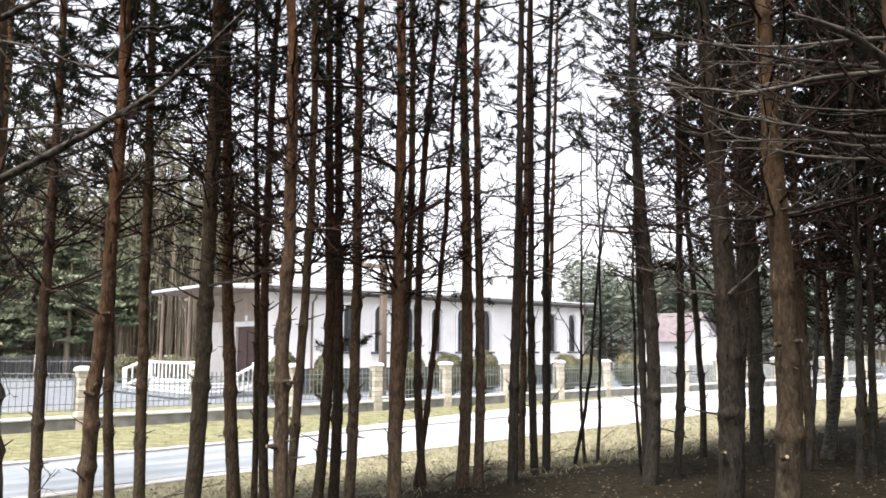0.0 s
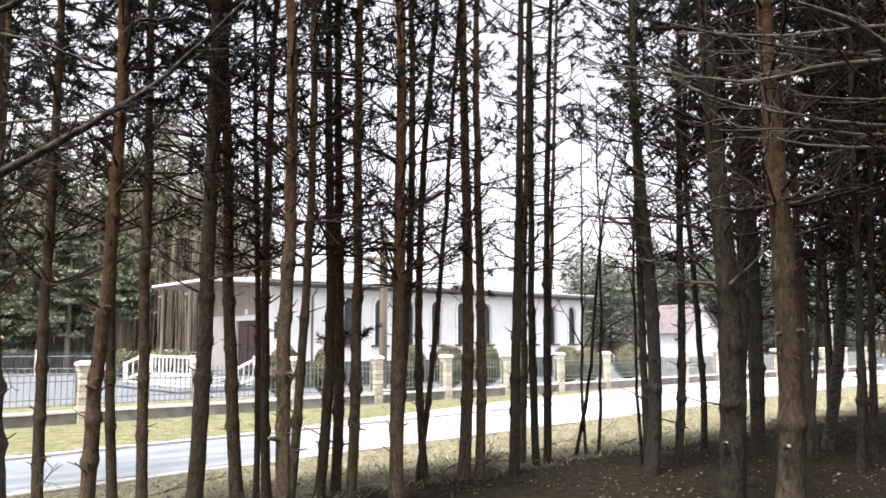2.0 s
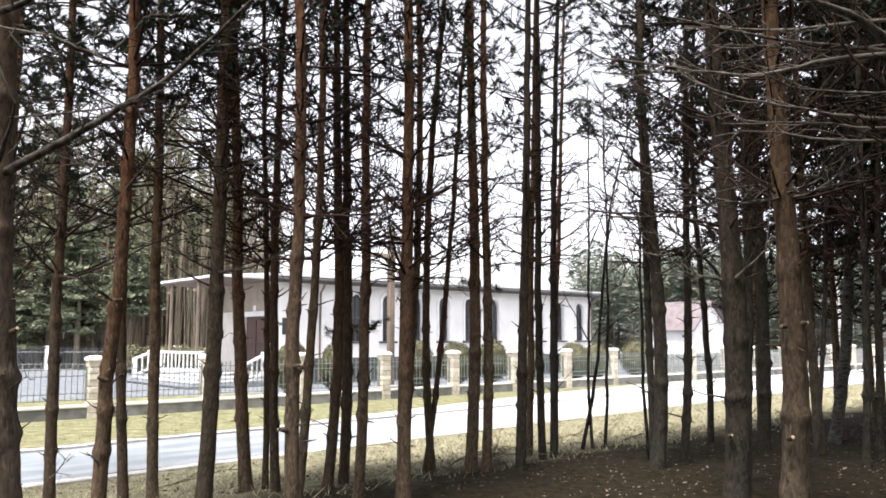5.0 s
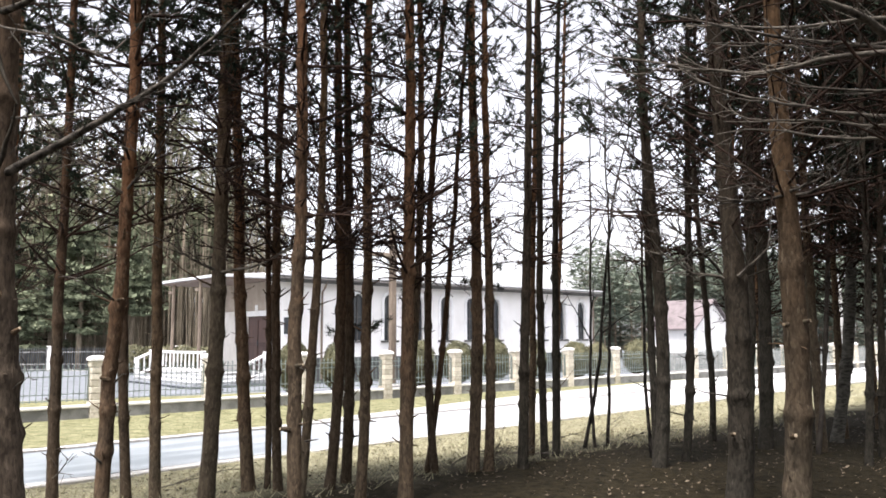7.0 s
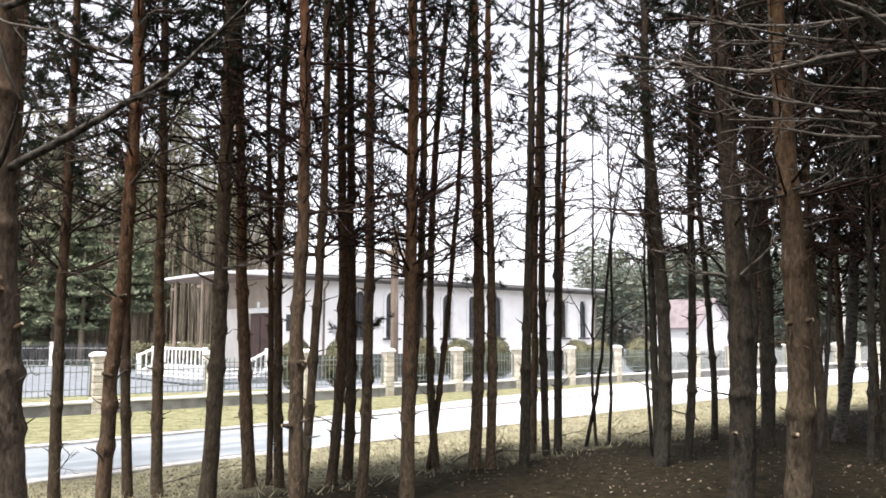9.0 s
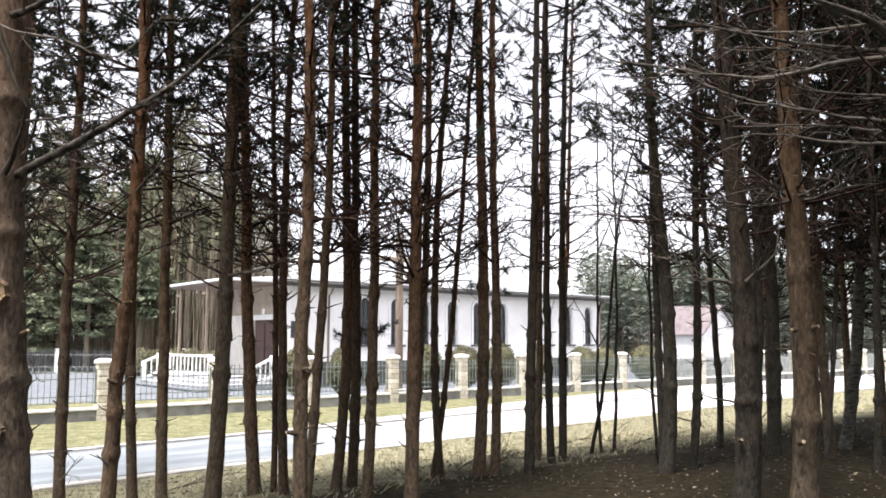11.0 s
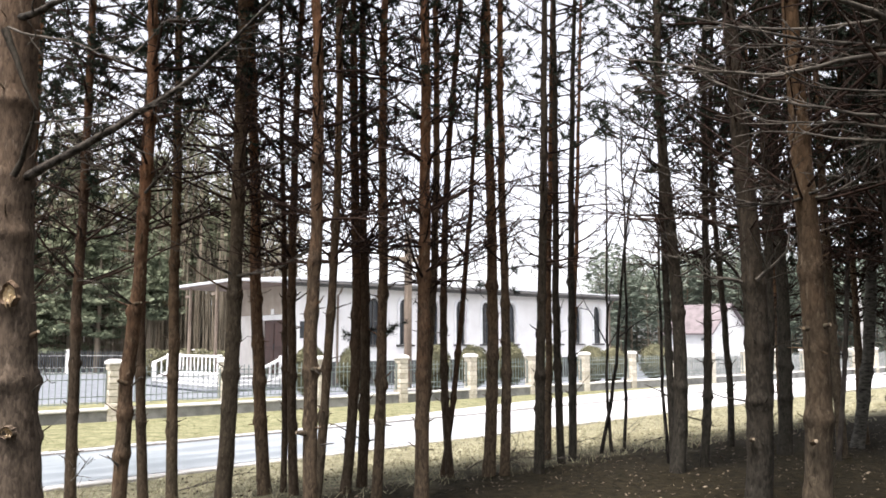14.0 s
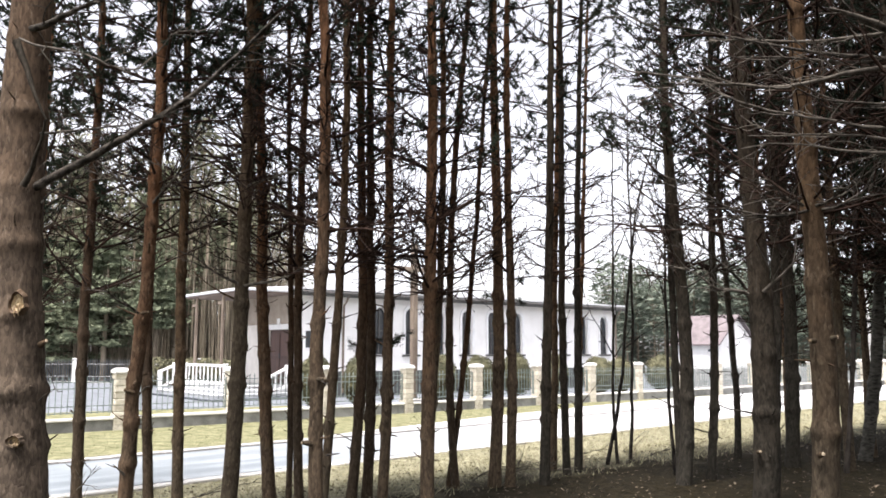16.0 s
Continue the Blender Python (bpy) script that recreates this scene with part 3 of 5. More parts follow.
        quick_mesh("crown", V, Fc, NEEDLE, tree)["kind"] = "stuff"
    return tree


def sapling(x, y, dia, lean, bow, twist, height=5.2, straight=5.0):
    """A thin bare broad-leaved sapling with steep branches."""
    PINE_COUNT[0] += 1
    rg = np.random.default_rng(500 + PINE_COUNT[0])
    tree = tagged(empty("sapling", Matrix.Translation((x, y, ground_z(x, y)))), "thin bare leafless sapling with steep twigs", "tree", group="bare saplings")
    hs = np.linspace(-0.15, height, 36)
    ax, ay = stem_axis(0, 0, lean, bow, twist, np.maximum(hs, 0), straight)
    P = np.stack([ax + np.cumsum(rg.normal(0, 0.006, 36)), ay + np.cumsum(rg.normal(0, 0.006, 36)), hs], 1)
    V, Fc = tubes(P[None], (dia / 2 * np.interp(hs, [-0.15, 0.1, height], [1.4, 1.1, 0.3]))[None], 7)
    quick_mesh("trunk", V, Fc, DARK_BARK, tree, smooth=True)
    n = 6
    hb = rg.uniform(1.4, height - 0.3, n)
    o = np.stack([np.interp(hb, hs, P[:, 0]), np.interp(hb, hs, P[:, 1]), hb], 1)
    V, Fc, _, _ = limb_arrays(o, rg.uniform(0, 6.28, n), np.radians(rg.uniform(35, 68, n)), rg.uniform(0.4, 1.0, n), np.full(n, 0.011), rg, twigs=4, twig_len=0.3)
    limb_parts("branch", V, Fc, DARK_BARK, tree)
    return tree


pine_knotty = pine(-2.58, 5.00, 0.306, -0.539, 0.343, 0.000, 4.2, reach=1.4, dense=0.95, dead_from=4.0, straight=3.6, bark=TAN_BARK)
pine_twiggy = pine(-3.67, 8.00, 0.099, -0.144, 0.218, -0.095, 2.9, reach=1.4, dense=1.0, dead_from=2.2, needles=1.3, straight=5.1, bark=UMBER_BARK)
pine_red = pine(-2.64, 6.60, 0.107, 0.013, 0.434, -0.322, 3.6, reach=1.4, dense=1.0, dead_from=2.6, needles=1.3, crown=1.3, straight=4.4)
pine(-3.04, 8.20, 0.090, -0.284, 0.175, 0.000, 3.4, reach=1.3, dense=0.85, needles=1.0, dead_from=2.5, straight=5.2, bark=UMBER_BARK)
pine(-2.72, 8.10, 0.100, -0.145, 0.149, -0.077, 3.3, reach=1.4, dense=1.0, dead_from=2.6, needles=1.3, crown=1.3, straight=5.1, bark=OLIVE_BARK)
pine_slim = pine(-2.03, 7.40, 0.131, 0.227, -0.223, 0.069, 3.6, reach=1.4, dense=1.0, dead_from=2.6, needles=1.3, straight=4.7, bark=OLIVE_BARK)
pine(-1.89, 8.50, 0.121, -0.396, 0.323, -0.141, 3.4, reach=1.1, dense=0.85, needles=0.45, straight=4.4)
pine(-1.72, 8.60, 0.059, 0.049, -0.255, 0.108, 3.2, reach=0.95, dense=0.85, needles=0.45, dead_from=2.3, straight=5.3, bark=UMBER_BARK)
pine(-1.55, 8.30, 0.086, -0.216, 0.191, -0.021, 3.2, reach=0.95, dense=0.85, needles=0.45, dead_from=2.3, straight=5.1, bark=UMBER_BARK)
pine_pale = pine(-1.06, 6.40, 0.103, -0.176, 0.473, -0.307, 3.5, reach=1.15, dense=0.85, needles=0.45, crown=0.75, dead_from=2.15, straight=4.3)
pine(-1.11, 6.90, 0.072, 0.333, -0.168, -0.013, 3.3, reach=1.15, dense=0.85, needles=0.45, crown=0.75, dead_from=2.15, straight=4.5, bark=OLIVE_BARK)
pine_swerving = pine(-1.02, 8.20, 0.096, 0.411, -0.572, 0.209, 3.0, reach=1.15, dense=0.85, needles=0.45, crown=0.75, dead_from=2.15, straight=5.1, bark=UMBER_BARK)
pine_dusky = pine(-0.90, 8.60, 0.100, 0.204, -0.391, 0.170, 3.0, reach=1.15, dense=0.85, needles=0.45, crown=0.75, dead_from=2.15, straight=5.3, bark=UMBER_BARK)
pine_straight = pine(-0.66, 7.60, 0.091, 0.242, -0.396, 0.191, 3.2, reach=1.15, dense=0.85, needles=0.45, crown=0.75, dead_from=2.15, straight=4.8)
pine_forked = pine(-0.23, 7.40, 0.114, -0.001, 0.129, -0.092, 3.2, reach=1.05, dense=0.85, needles=0.45, crown=0.75, dead_from=2.0, straight=4.7)
pine(-0.28, 7.70, 0.074, 0.427, -0.301, 0.062, 3.1, reach=1.05, dense=0.85, needles=0.45, crown=0.75, dead_from=2.0, straight=4.9)
pine(0.04, 9.20, 0.083, -0.398, 0.542, -0.133, 2.9, reach=0.95, dense=0.4, needles=0.9, straight=5.5, bark=UMBER_BARK)
pine(-0.05, 9.25, 0.060, 0.633, -0.369, 0.127, 2.9, reach=0.95, dense=0.4, needles=0.9, straight=5.5, bark=UMBER_BARK)
pine_edge = pine(0.47, 9.30, 0.126, 0.286, -0.397, 0.148, 3.6, reach=0.8, dense=0.45, needles=1.2, straight=5.6)
pine_twin = pine(0.65, 9.30, 0.100, 0.208, -0.385, 0.175, 3.4, reach=0.8, dense=0.45, needles=1.2, straight=5.6)
pine(1.05, 9.40, 0.103, 0.120, 0.046, -0.036, 3.6, reach=0.8, dense=0.45, needles=1.2, bark=GREY_BARK, straight=5.6)
pine(1.41, 10.10, 0.088, -0.123, 0.184, -0.063, 3.6, reach=0.7, dense=0.36, bark=GREY_BARK, straight=5.9)
pine(1.30, 10.60, 0.082, 0.172, -0.271, 0.235, 4.0, reach=0.7, dense=0.36, straight=2.7)
pine(1.58, 10.30, 0.086, 0.053, -0.008, 0.028, 3.8, reach=0.7, dense=0.36, bark=GREY_BARK, straight=5.4)
pine(1.79, 11.50, 0.067, 0.040, 0.129, -0.040, 4.0, reach=0.7, dense=0.36, straight=6.2)
pine_bent = pine(2.61, 9.30, 0.144, 0.548, -1.083, 0.480, 3.4, reach=1.25, dense=0.85, needles=1.1, bark=GREY_BARK, straight=5.5, taper=0.6)
pine(3.04, 9.70, 0.091, 0.448, -0.532, 0.242, 3.4, reach=1.3, dense=0.9, bark=GREY_BARK, straight=5.7)
pine(4.03, 11.60, 0.083, 0.258, -0.832, 0.456, 3.5, reach=1.3, dense=0.9, bark=GREY_BARK, straight=5.0)
pine_dark = pine(2.59, 6.90, 0.196, 0.429, -0.774, 0.315, 4.0, dense=0.9, needles=1.0, bark=GREY_BARK, straight=4.3, taper=0.5)
pine(3.22, 8.40, 0.098, 0.617, -0.693, 0.276, 3.6, dense=0.9, needles=1.0, bark=GREY_BARK, straight=4.6)
pine(4.50, 10.90, 0.162, 0.346, -0.495, 0.211, 3.4, dense=0.85, needles=0.65, bark=GREY_BARK, straight=5.6)
pine_thick = pine(2.27, 5.20, 0.152, 0.696, -1.326, 0.697, 4.3, dense=0.85, needles=0.65, bark=OLIVE_BARK, straight=3.8, taper=0.46)
pine(5.12, 10.60, 0.116, -0.090, -0.007, 0.051, 3.4, dense=0.85, needles=0.65, bark=OLIVE_BARK, straight=2.7)
pine(4.97, 10.40, 0.054, 0.544, -0.199, 0.000, 3.2, bark=DARK_BARK, dense=0.85, needles=0.65, straight=3.8)
pine(5.77, 11.50, 0.149, 0.832, -0.437, 0.011, 3.2, bark=BIRCH, dense=0.85, needles=0.65, straight=4.1)
pine(5.07, 9.40, 0.079, 0.370, -0.319, 0.122, 3.2, dense=0.85, needles=0.65, bark=GREY_BARK, straight=4.3)
sapling(2.09, 11.20, 0.051, 1.115, -1.542, 1.000, straight=4.4)
sapling(2.25, 11.20, 0.043, -0.197, 0.448, -0.217, straight=4.0)
sapling(2.46, 11.30, 0.047, 0.253, -0.159, 0.000, straight=3.6)
sapling(2.71, 10.00, 0.042, -0.299, 0.253, 0.000, straight=3.4)
pine(2.66, 9.60, 0.079, -0.06, 0.02, 0.0, 3.6, reach=1.0, dense=0.8, bark=GREY_BARK)
pine(5.58, 10.00, 0.079, 0.176, 0.040, 0.000, 3.2, dense=0.85, needles=0.85, bark=GREY_BARK)

# broad pines at the edge of the wood, behind nearer stems
pine(-5.05, 9.55, 0.13, 0.0, 0.0, 0.0, 2.6, dense=1.1, reach=2.3, needles=1.5)
pine(-5.75, 10.45, 0.14, 0.05, 0.0, 0.0, 2.4, dense=1.1, reach=2.5, needles=1.5)
pine(-2.60, 9.6, 0.08, 0.12, 0.0, 0.0, 3.3, dense=0.6, reach=1.8, needles=0.6, dead_from=3.3)

# the wood goes on to the side; pines out of view are added for shade
def side_wood_and_shade():
    """More of the plantation to the side, thick with needles, between the road and the camera, and unseen pines added
    for shade.
    """
    for px, py, w, lo in ((6.6, 13.0, 0.07, 2.6), (7.4, 14.6, 0.08, 2.4), (8.6, 15.2, 0.08, 2.4), (6.9, 11.4, 0.12, 2.4), (8.0, 12.4, 0.12, 2.6), (9.8, 16.2, 0.12, 2.2), (7.6, 10.4, 0.13, 2.4), (6.4, 9.6, 0.12, 2.4), (4.7, 12.3, 0.07, 3.0), (6.0, 8.0, 0.12, 2.6), (7.2, 13.0, 0.06, 2.4), (5.4, 12.9, 0.08, 2.6), (6.1, 11.9, 0.08, 2.5), (8.2, 13.9, 0.09, 2.3), (9.2, 14.8, 0.1, 2.3), (5.9, 14.4, 0.07, 2.8)):
        pine(px, py, w, rng.uniform(-0.1, 0.1), 0.0, 0.0, lo, dead_from=1.6, dense=1.3, joined=True, needles=1.1)


    # these stand out of view, placed only to keep light off the floor
    for px, py in ((1.7, 0.9), (2.7, 2.2), (3.7, 3.4), (4.7, 4.9), (1.1, -1.0), (3.0, 0.3), (5.3, 6.3), (4.2, 1.8), (2.2, 1.6), (3.4, 1.3), (3.5, 2.5), (4.7, 3.3), (5.7, 5.2), (2.3, -0.8), (0.4, -1.0), (-0.7, -1.7), (0.5, -2.4), (-0.4, -3.0), (1.6, -2.0)):
        pine(px, py, 0.15, rng.uniform(-0.05, 0.05), 0.0, 0.0, 4.6, dead_from=4.4, dense=1.2, reach=1.6, joined=True)


side_wood_and_shade()


def unseen_shade_wood():
    # pines out of view, added to block light from behind and the sides
    src = [pine(-6.5, 5.5, 0.15, 0.05, 0.0, 0.0, 3.8, joined=True), pine(7.2, 6.5, 0.16, -0.05, 0.0, 0.0, 3.6, joined=True), pine(6.4, -2.6, 0.17, 0.05, 0, 0, 4.0, joined=True), pine(4.6, -1.9, 0.15, -0.03, 0, 0, 4.0, joined=True)]
    k = 0
    for i in range(-5, 6):
        for j in range(0, 4):
            px, py = i * 1.9 + rng.uniform(-0.6, 0.6), -4.2 - j * 1.8 + rng.uniform(-0.6, 0.6)
            if px < 0.8:  # gap left in the unseen pines to let low sky light in
                continue
            copy_thing(src[k % 4], pose(px, py, ground_z(px, py), 0, 0, rng.uniform(0, 360)))
            k += 1
    for px, py in ((4.4, 2.6), (4.9, 0.4), (6.6, 3.4), (7.4, 9.2), (8.6, 11.0), (-8.2, 4.0), (8.8, 8.0), (9.5, 13.5), (-9.5, 2.0), (7.0, 1.2), (3.4, -2.2), (9.5, 10.2), (10.6, 11.6), (11.5, 13.8), (10.2, 8.4), (11.8, 9.6), (12.6, 11.8), (8.4, 5.6), (9.8, 6.6), (11.4, 6.8), (12.8, 8.6), (8.2, 2.4), (9.6, 4.2), (12.2, 15.4), (13.6, 13.4), (10.9, 15.6)):
        copy_thing(src[k % 4], pose(px, py, ground_z(px, py), 0, 0, rng.uniform(0, 360)))
        k += 1


unseen_shade_wood()


def bough(tree, start, end, sag, r, twigs=9, seed=1, twig_len=0.4, name="bough", wood=None):
    """One long dead bough of a pine, from start to end in the world, with twigs along it."""
    rg = np.random.default_rng(seed)
    o = np.array(tree.location)
    a, b = np.array(start) - o, np.array(end) - o
    k = 14
    s = np.linspace(0, 1, k)[:, None]
    P = a + (b - a) * s
    P[:, 2] += (sag * 4 * s * (1 - s))[:, 0]
    ln = np.linalg.norm(b - a)
    for f0 in (1, 2, 3):  # slow bends
        P += np.sin(s * math.pi * f0) * rg.normal(0, 0.022 * ln / f0, 3)
    P[1:-1] += rg.normal(0, 0.0025 * ln, (k - 2, 3))
    V1, F1 = tubes(P[None], (r * (1 - 0.75 * s[:, 0]))[None], 6)
    d = (b - a) / ln
    m = int(twigs * 1.4)
    if m == 0:
        quick_mesh(name, V1, F1, wood or BOUGHWOOD, tree, smooth=True)
        return
    f = rg.uniform(0.12, 1.0, m)
    base = np.stack([np.interp(f, s[:, 0], P[:, c]) for c in range(3)], 1)
    way = d[None] * 1.0 + rg.normal(0, 0.38, (m, 3))
    way /= np.linalg.norm(way, axis=1, keepdims=True)
    q = np.linspace(0, 1, 6)
    tl = twig_len * rg.uniform(0.35, 1.2, m)
    bend = rg.normal(0, 0.38, (m, 3)) + np.array([0, 0, 0.12])
    TP = base[:, None] + way[:, None] * (q[None, :, None] * tl[:, None, None]) + bend[:, None] * (q ** 2)[None, :, None] * tl[:, None, None]
    V2, F2 = tubes(TP, np.full((m, 1), min(0.006, r * 0.5)) * (1 - 0.6 * q)[None], 4)
    sb = TP[:, 2:4].reshape(-1, 3)
    sw = np.repeat(way, 2, axis=0) + rg.normal(0, 0.5, (2 * m, 3))
    sl = rg.uniform(0.04, 0.18, 2 * m)
    SP = sb[:, None] + sw[:, None] * (np.linspace(0, 1, 4)[None, :, None] * sl[:, None, None])
    SP[:, 2:] += rg.normal(0, 0.008, (2 * m, 2, 3))
    V3, F3 = tubes(SP, np.full((2 * m, 4), 0.0026), 3)
    quick_mesh(name, np.concatenate([V1, V2, V3]), np.concatenate([F1, F2 + len(V1), F3 + len(V1) + len(V2)]), BOUGHWOOD, tree, smooth=True)


bough(pine_knotty, (-2.66, 4.95, 3.08), (-1.05, 4.60, 4.08), -0.10, 0.030, 9, 1, 0.40)
bough(pine_knotty, (-2.62, 4.90, 3.42), (-1.51, 4.60, 3.54), -0.05, 0.009, 6, 2, 0.35)
bough(pine_knotty, (-2.74, 4.80, 4.01), (-1.88, 4.50, 3.69), -0.03, 0.009, 5, 3, 0.30)
bough(pine_knotty, (-1.88, 4.50, 3.69), (-1.66, 4.50, 3.92), -0.05, 0.006, 2, 4, 0.20)
bough(pine_knotty, (-2.73, 4.75, 3.97), (-2.48, 4.70, 3.45), 0.03, 0.026, 0, 5, 0.20, wood=GREY_BARK)
bough(pine_knotty, (-2.68, 4.85, 3.07), (-2.49, 4.70, 3.45), 0.02, 0.022, 0, 6, 0.20, wood=GREY_BARK)
bough(pine_knotty, (-2.73, 4.90, 4.11), (-2.03, 4.60, 4.23), 0.00, 0.025, 6, 7, 0.40)
bough(pine_knotty, (-2.61, 4.95, 2.98), (-2.57, 5.60, 3.39), 0.00, 0.008, 5, 8, 0.30)
pine_aside = pine(2.62, 4.20, 0.190, 0.020, 0.000, 0.000, 4.6)
bough(pine_aside, (2.68, 4.20, 3.60), (1.15, 4.60, 4.01), -0.04, 0.014, 7, 11, 0.28)
bough(pine_aside, (2.69, 4.20, 3.70), (1.66, 4.50, 3.76), -0.06, 0.012, 5, 12, 0.28)
bough(pine_aside, (2.67, 4.20, 3.51), (1.92, 3.90, 3.79), 0.00, 0.037, 3, 13, 0.28)
bough(pine_aside, (2.62, 4.10, 3.58), (1.12, 4.50, 3.67), -0.05, 0.017, 7, 14, 0.28)
bough(pine_aside, (2.59, 4.10, 3.21), (1.52, 4.60, 3.63), -0.10, 0.013, 6, 15, 0.28)
bough(pine_aside, (2.62, 4.15, 3.19), (1.79, 4.40, 3.28), -0.03, 0.011, 4, 16, 0.28)
bough(pine_aside, (2.01, 4.30, 3.54), (2.07, 4.20, 3.69), -0.03, 0.007, 2, 17, 0.28)
bough(pine_aside, (2.63, 4.10, 3.75), (1.55, 4.80, 3.98), -0.05, 0.013, 6, 18, 0.28)
bough(pine_aside, (2.64, 4.20, 3.10), (1.77, 4.80, 3.29), 0.02, 0.011, 4, 19, 0.28)
bough(pine_aside, (2.54, 4.00, 3.35), (1.82, 3.90, 3.32), -0.05, 0.011, 3, 20, 0.28)
bough(pine_thick, (2.32, 5.15, 2.97), (1.55, 5.00, 3.06), -0.05, 0.013, 7, 21, 0.30)
bough(pine_thick, (2.40, 5.15, 2.97), (2.79, 4.90, 3.20), -0.03, 0.014, 7, 22, 0.30)
bough(pine_thick, (2.35, 5.10, 2.99), (2.38, 4.60, 3.08), -0.02, 0.012, 6, 23, 0.30)
bough(pine_thick, (2.26, 5.10, 2.99), (1.85, 4.70, 3.10), -0.02, 0.011, 6, 24, 0.30)
bough(pine_dark, (2.51, 6.80, 2.54), (1.88, 6.50, 2.73), -0.04, 0.017, 8, 25, 0.35)
bough(pine_dark, (2.49, 6.80, 2.59), (2.03, 6.60, 2.95), 0.02, 0.014, 8, 26, 0.35)
bough(pine_dark, (2.64, 6.80, 2.56), (2.88, 6.50, 2.91), -0.03, 0.016, 7, 27, 0.35)
bough(pine_slim, (-1.93, 7.35, 2.65), (-1.19, 7.00, 2.87), -0.06, 0.016, 5, 28, 0.30)
bough(pine_slim, (-1.98, 7.35, 2.67), (-2.37, 7.00, 2.95), -0.03, 0.015, 6, 29, 0.35)
bough(pine_slim, (-1.93, 7.35, 3.59), (-1.14, 7.00, 3.88), -0.03, 0.016, 8, 30, 0.40)
bough(pine_red, (-2.51, 6.55, 3.28), (-2.08, 6.30, 3.69), -0.03, 0.013, 8, 31, 0.40)
bough(pine_red, (-2.56, 6.55, 3.25), (-2.85, 6.20, 3.57), -0.02, 0.013, 8, 32, 0.40)
bough(pine_red, (-2.59, 6.55, 2.36), (-2.79, 6.20, 2.58), -0.02, 0.010, 5, 33, 0.30)
bough(pine_bent, (2.57, 9.25, 2.98), (2.02, 8.90, 3.65), -0.05, 0.013, 5, 34, 0.35)
bough(pine_bent, (2.53, 9.25, 4.57), (1.82, 9.00, 5.07), -0.05, 0.013, 5, 35, 0.35)
bough(pine_bent, (2.67, 9.25, 2.78), (3.19, 9.00, 3.15), -0.04, 0.013, 5, 36, 0.35)
bough(pine_knotty, (-2.54, 4.95, 1.75), (-2.37, 4.80, 1.83), 0.00, 0.005, 1, 41, 0.08, "twig")
bough(pine_twiggy, (-3.63, 7.90, 0.72), (-3.36, 7.70, 0.98), -0.02, 0.008, 3, 42, 0.18, "twig")
bough(pine_red, (-2.63, 6.55, 1.06), (-2.69, 6.45, 1.16), 0.00, 0.012, 0, 43, 0.20, "twig")
bough(pine_pale, (-0.99, 6.40, 1.24), (-0.87, 6.30, 1.27), 0.00, 0.010, 0, 44, 0.20, "twig")
bough(pine_pale, (-1.05, 6.35, 1.83), (-0.95, 6.20, 1.79), 0.00, 0.009, 0, 45, 0.20, "twig")
bough(pine_red, (-2.53, 6.50, 1.70), (-2.37, 6.30, 1.77), 0.02, 0.009, 0, 46, 0.20, "twig")


def sprig(tree, start, end, seed):
    """A thin live shoot with needles low on a stem."""
    rg = np.random.default_rng(seed)
    a, b = np.array(start) - np.array(tree.location), np.array(end) - np.array(tree.location)
    d = b - a
    ln = np.array([np.linalg.norm(d)])
    V, Fc, ends, ways = limb_arrays(a[None], np.array([math.atan2(d[1], d[0])]), np.array([math.asin(d[2] / ln[0])]), ln, np.array([0.007]), rg, twigs=5, twig_len=0.14)
    shoot = quick_mesh("shoot", V[0], Fc, TWIG, tree)
    V, Fc = needle_tufts(ends, ways, rg, 9, 0.06, 0.003)
    quick_mesh("needles", V, Fc, NEEDLE, shoot)["kind"] = "stuff"


sprig(pine_dusky, (-0.87, 8.60, 2.15), (-0.75, 8.55, 2.19), 70)
sprig(pine_straight, (-0.60, 7.60, 2.11), (-0.43, 7.55, 2.25), 71)
sprig(pine_straight, (-0.60, 7.60, 2.17), (-0.50, 7.55, 2.11), 72)
sprig(pine_swerving, (-0.97, 8.20, 2.10), (-1.06, 8.15, 2.14), 73)
sprig(pine_edge, (0.47, 9.30, 2.71), (0.35, 9.25, 2.64), 74)
sprig(pine_twin, (0.73, 9.30, 2.80), (0.88, 9.25, 2.98), 75)
sprig(pine_twin, (0.73, 9.30, 2.65), (0.84, 9.25, 2.57), 76)
sprig(pine_forked, (-0.19, 7.40, 2.32), (-0.31, 7.35, 2.42), 77)


def cut_stub(tree, base, way, r, wound=False):
    """A sawn or snapped branch end: a short collar with a pale face."""
    o = np.array(tree.location)
    a = np.array(base) - o
    d = np.array(way, dtype=float)
    P = np.stack([a - d * 0.3, a + d * 0.2, a + d * 0.7, a + d])
    R = np.array([r * 1.6, r * 1.45, r * 1.05, r * 0.95])
    V, Fc = tubes(P[None], R[None], 9)
    st = quick_mesh("knot", V, Fc, OLIVE_BARK, tree, smooth=True)
    n = d / np.linalg.norm(d)
    u = np.cross(n, (0, 0, 1.0))
    u = u / np.linalg.norm(u)
    w = np.cross(n, u)
    c = P[-1] - n * (0.3 * r if wound else -0.002)
    rag = np.random.default_rng(5).uniform(0.75, 1.35, 9) if wound else np.ones(9)
    ring = [c + (u * math.cos(t) + w * math.sin(t) * (1.25 if wound else 1)) * r * 0.93 * rag[int(round(t * 9 / 6.2832)) % 9] for t in np.arange(9) * 2 * math.pi / 9]
    mesh_object("cut_face", ring + [c + n * (0.004 - (0.4 * r if wound else 0))], [(i, (i + 1) % 9, 9) for i in range(9)], PALE_WOOD, st, "pale bare wood")


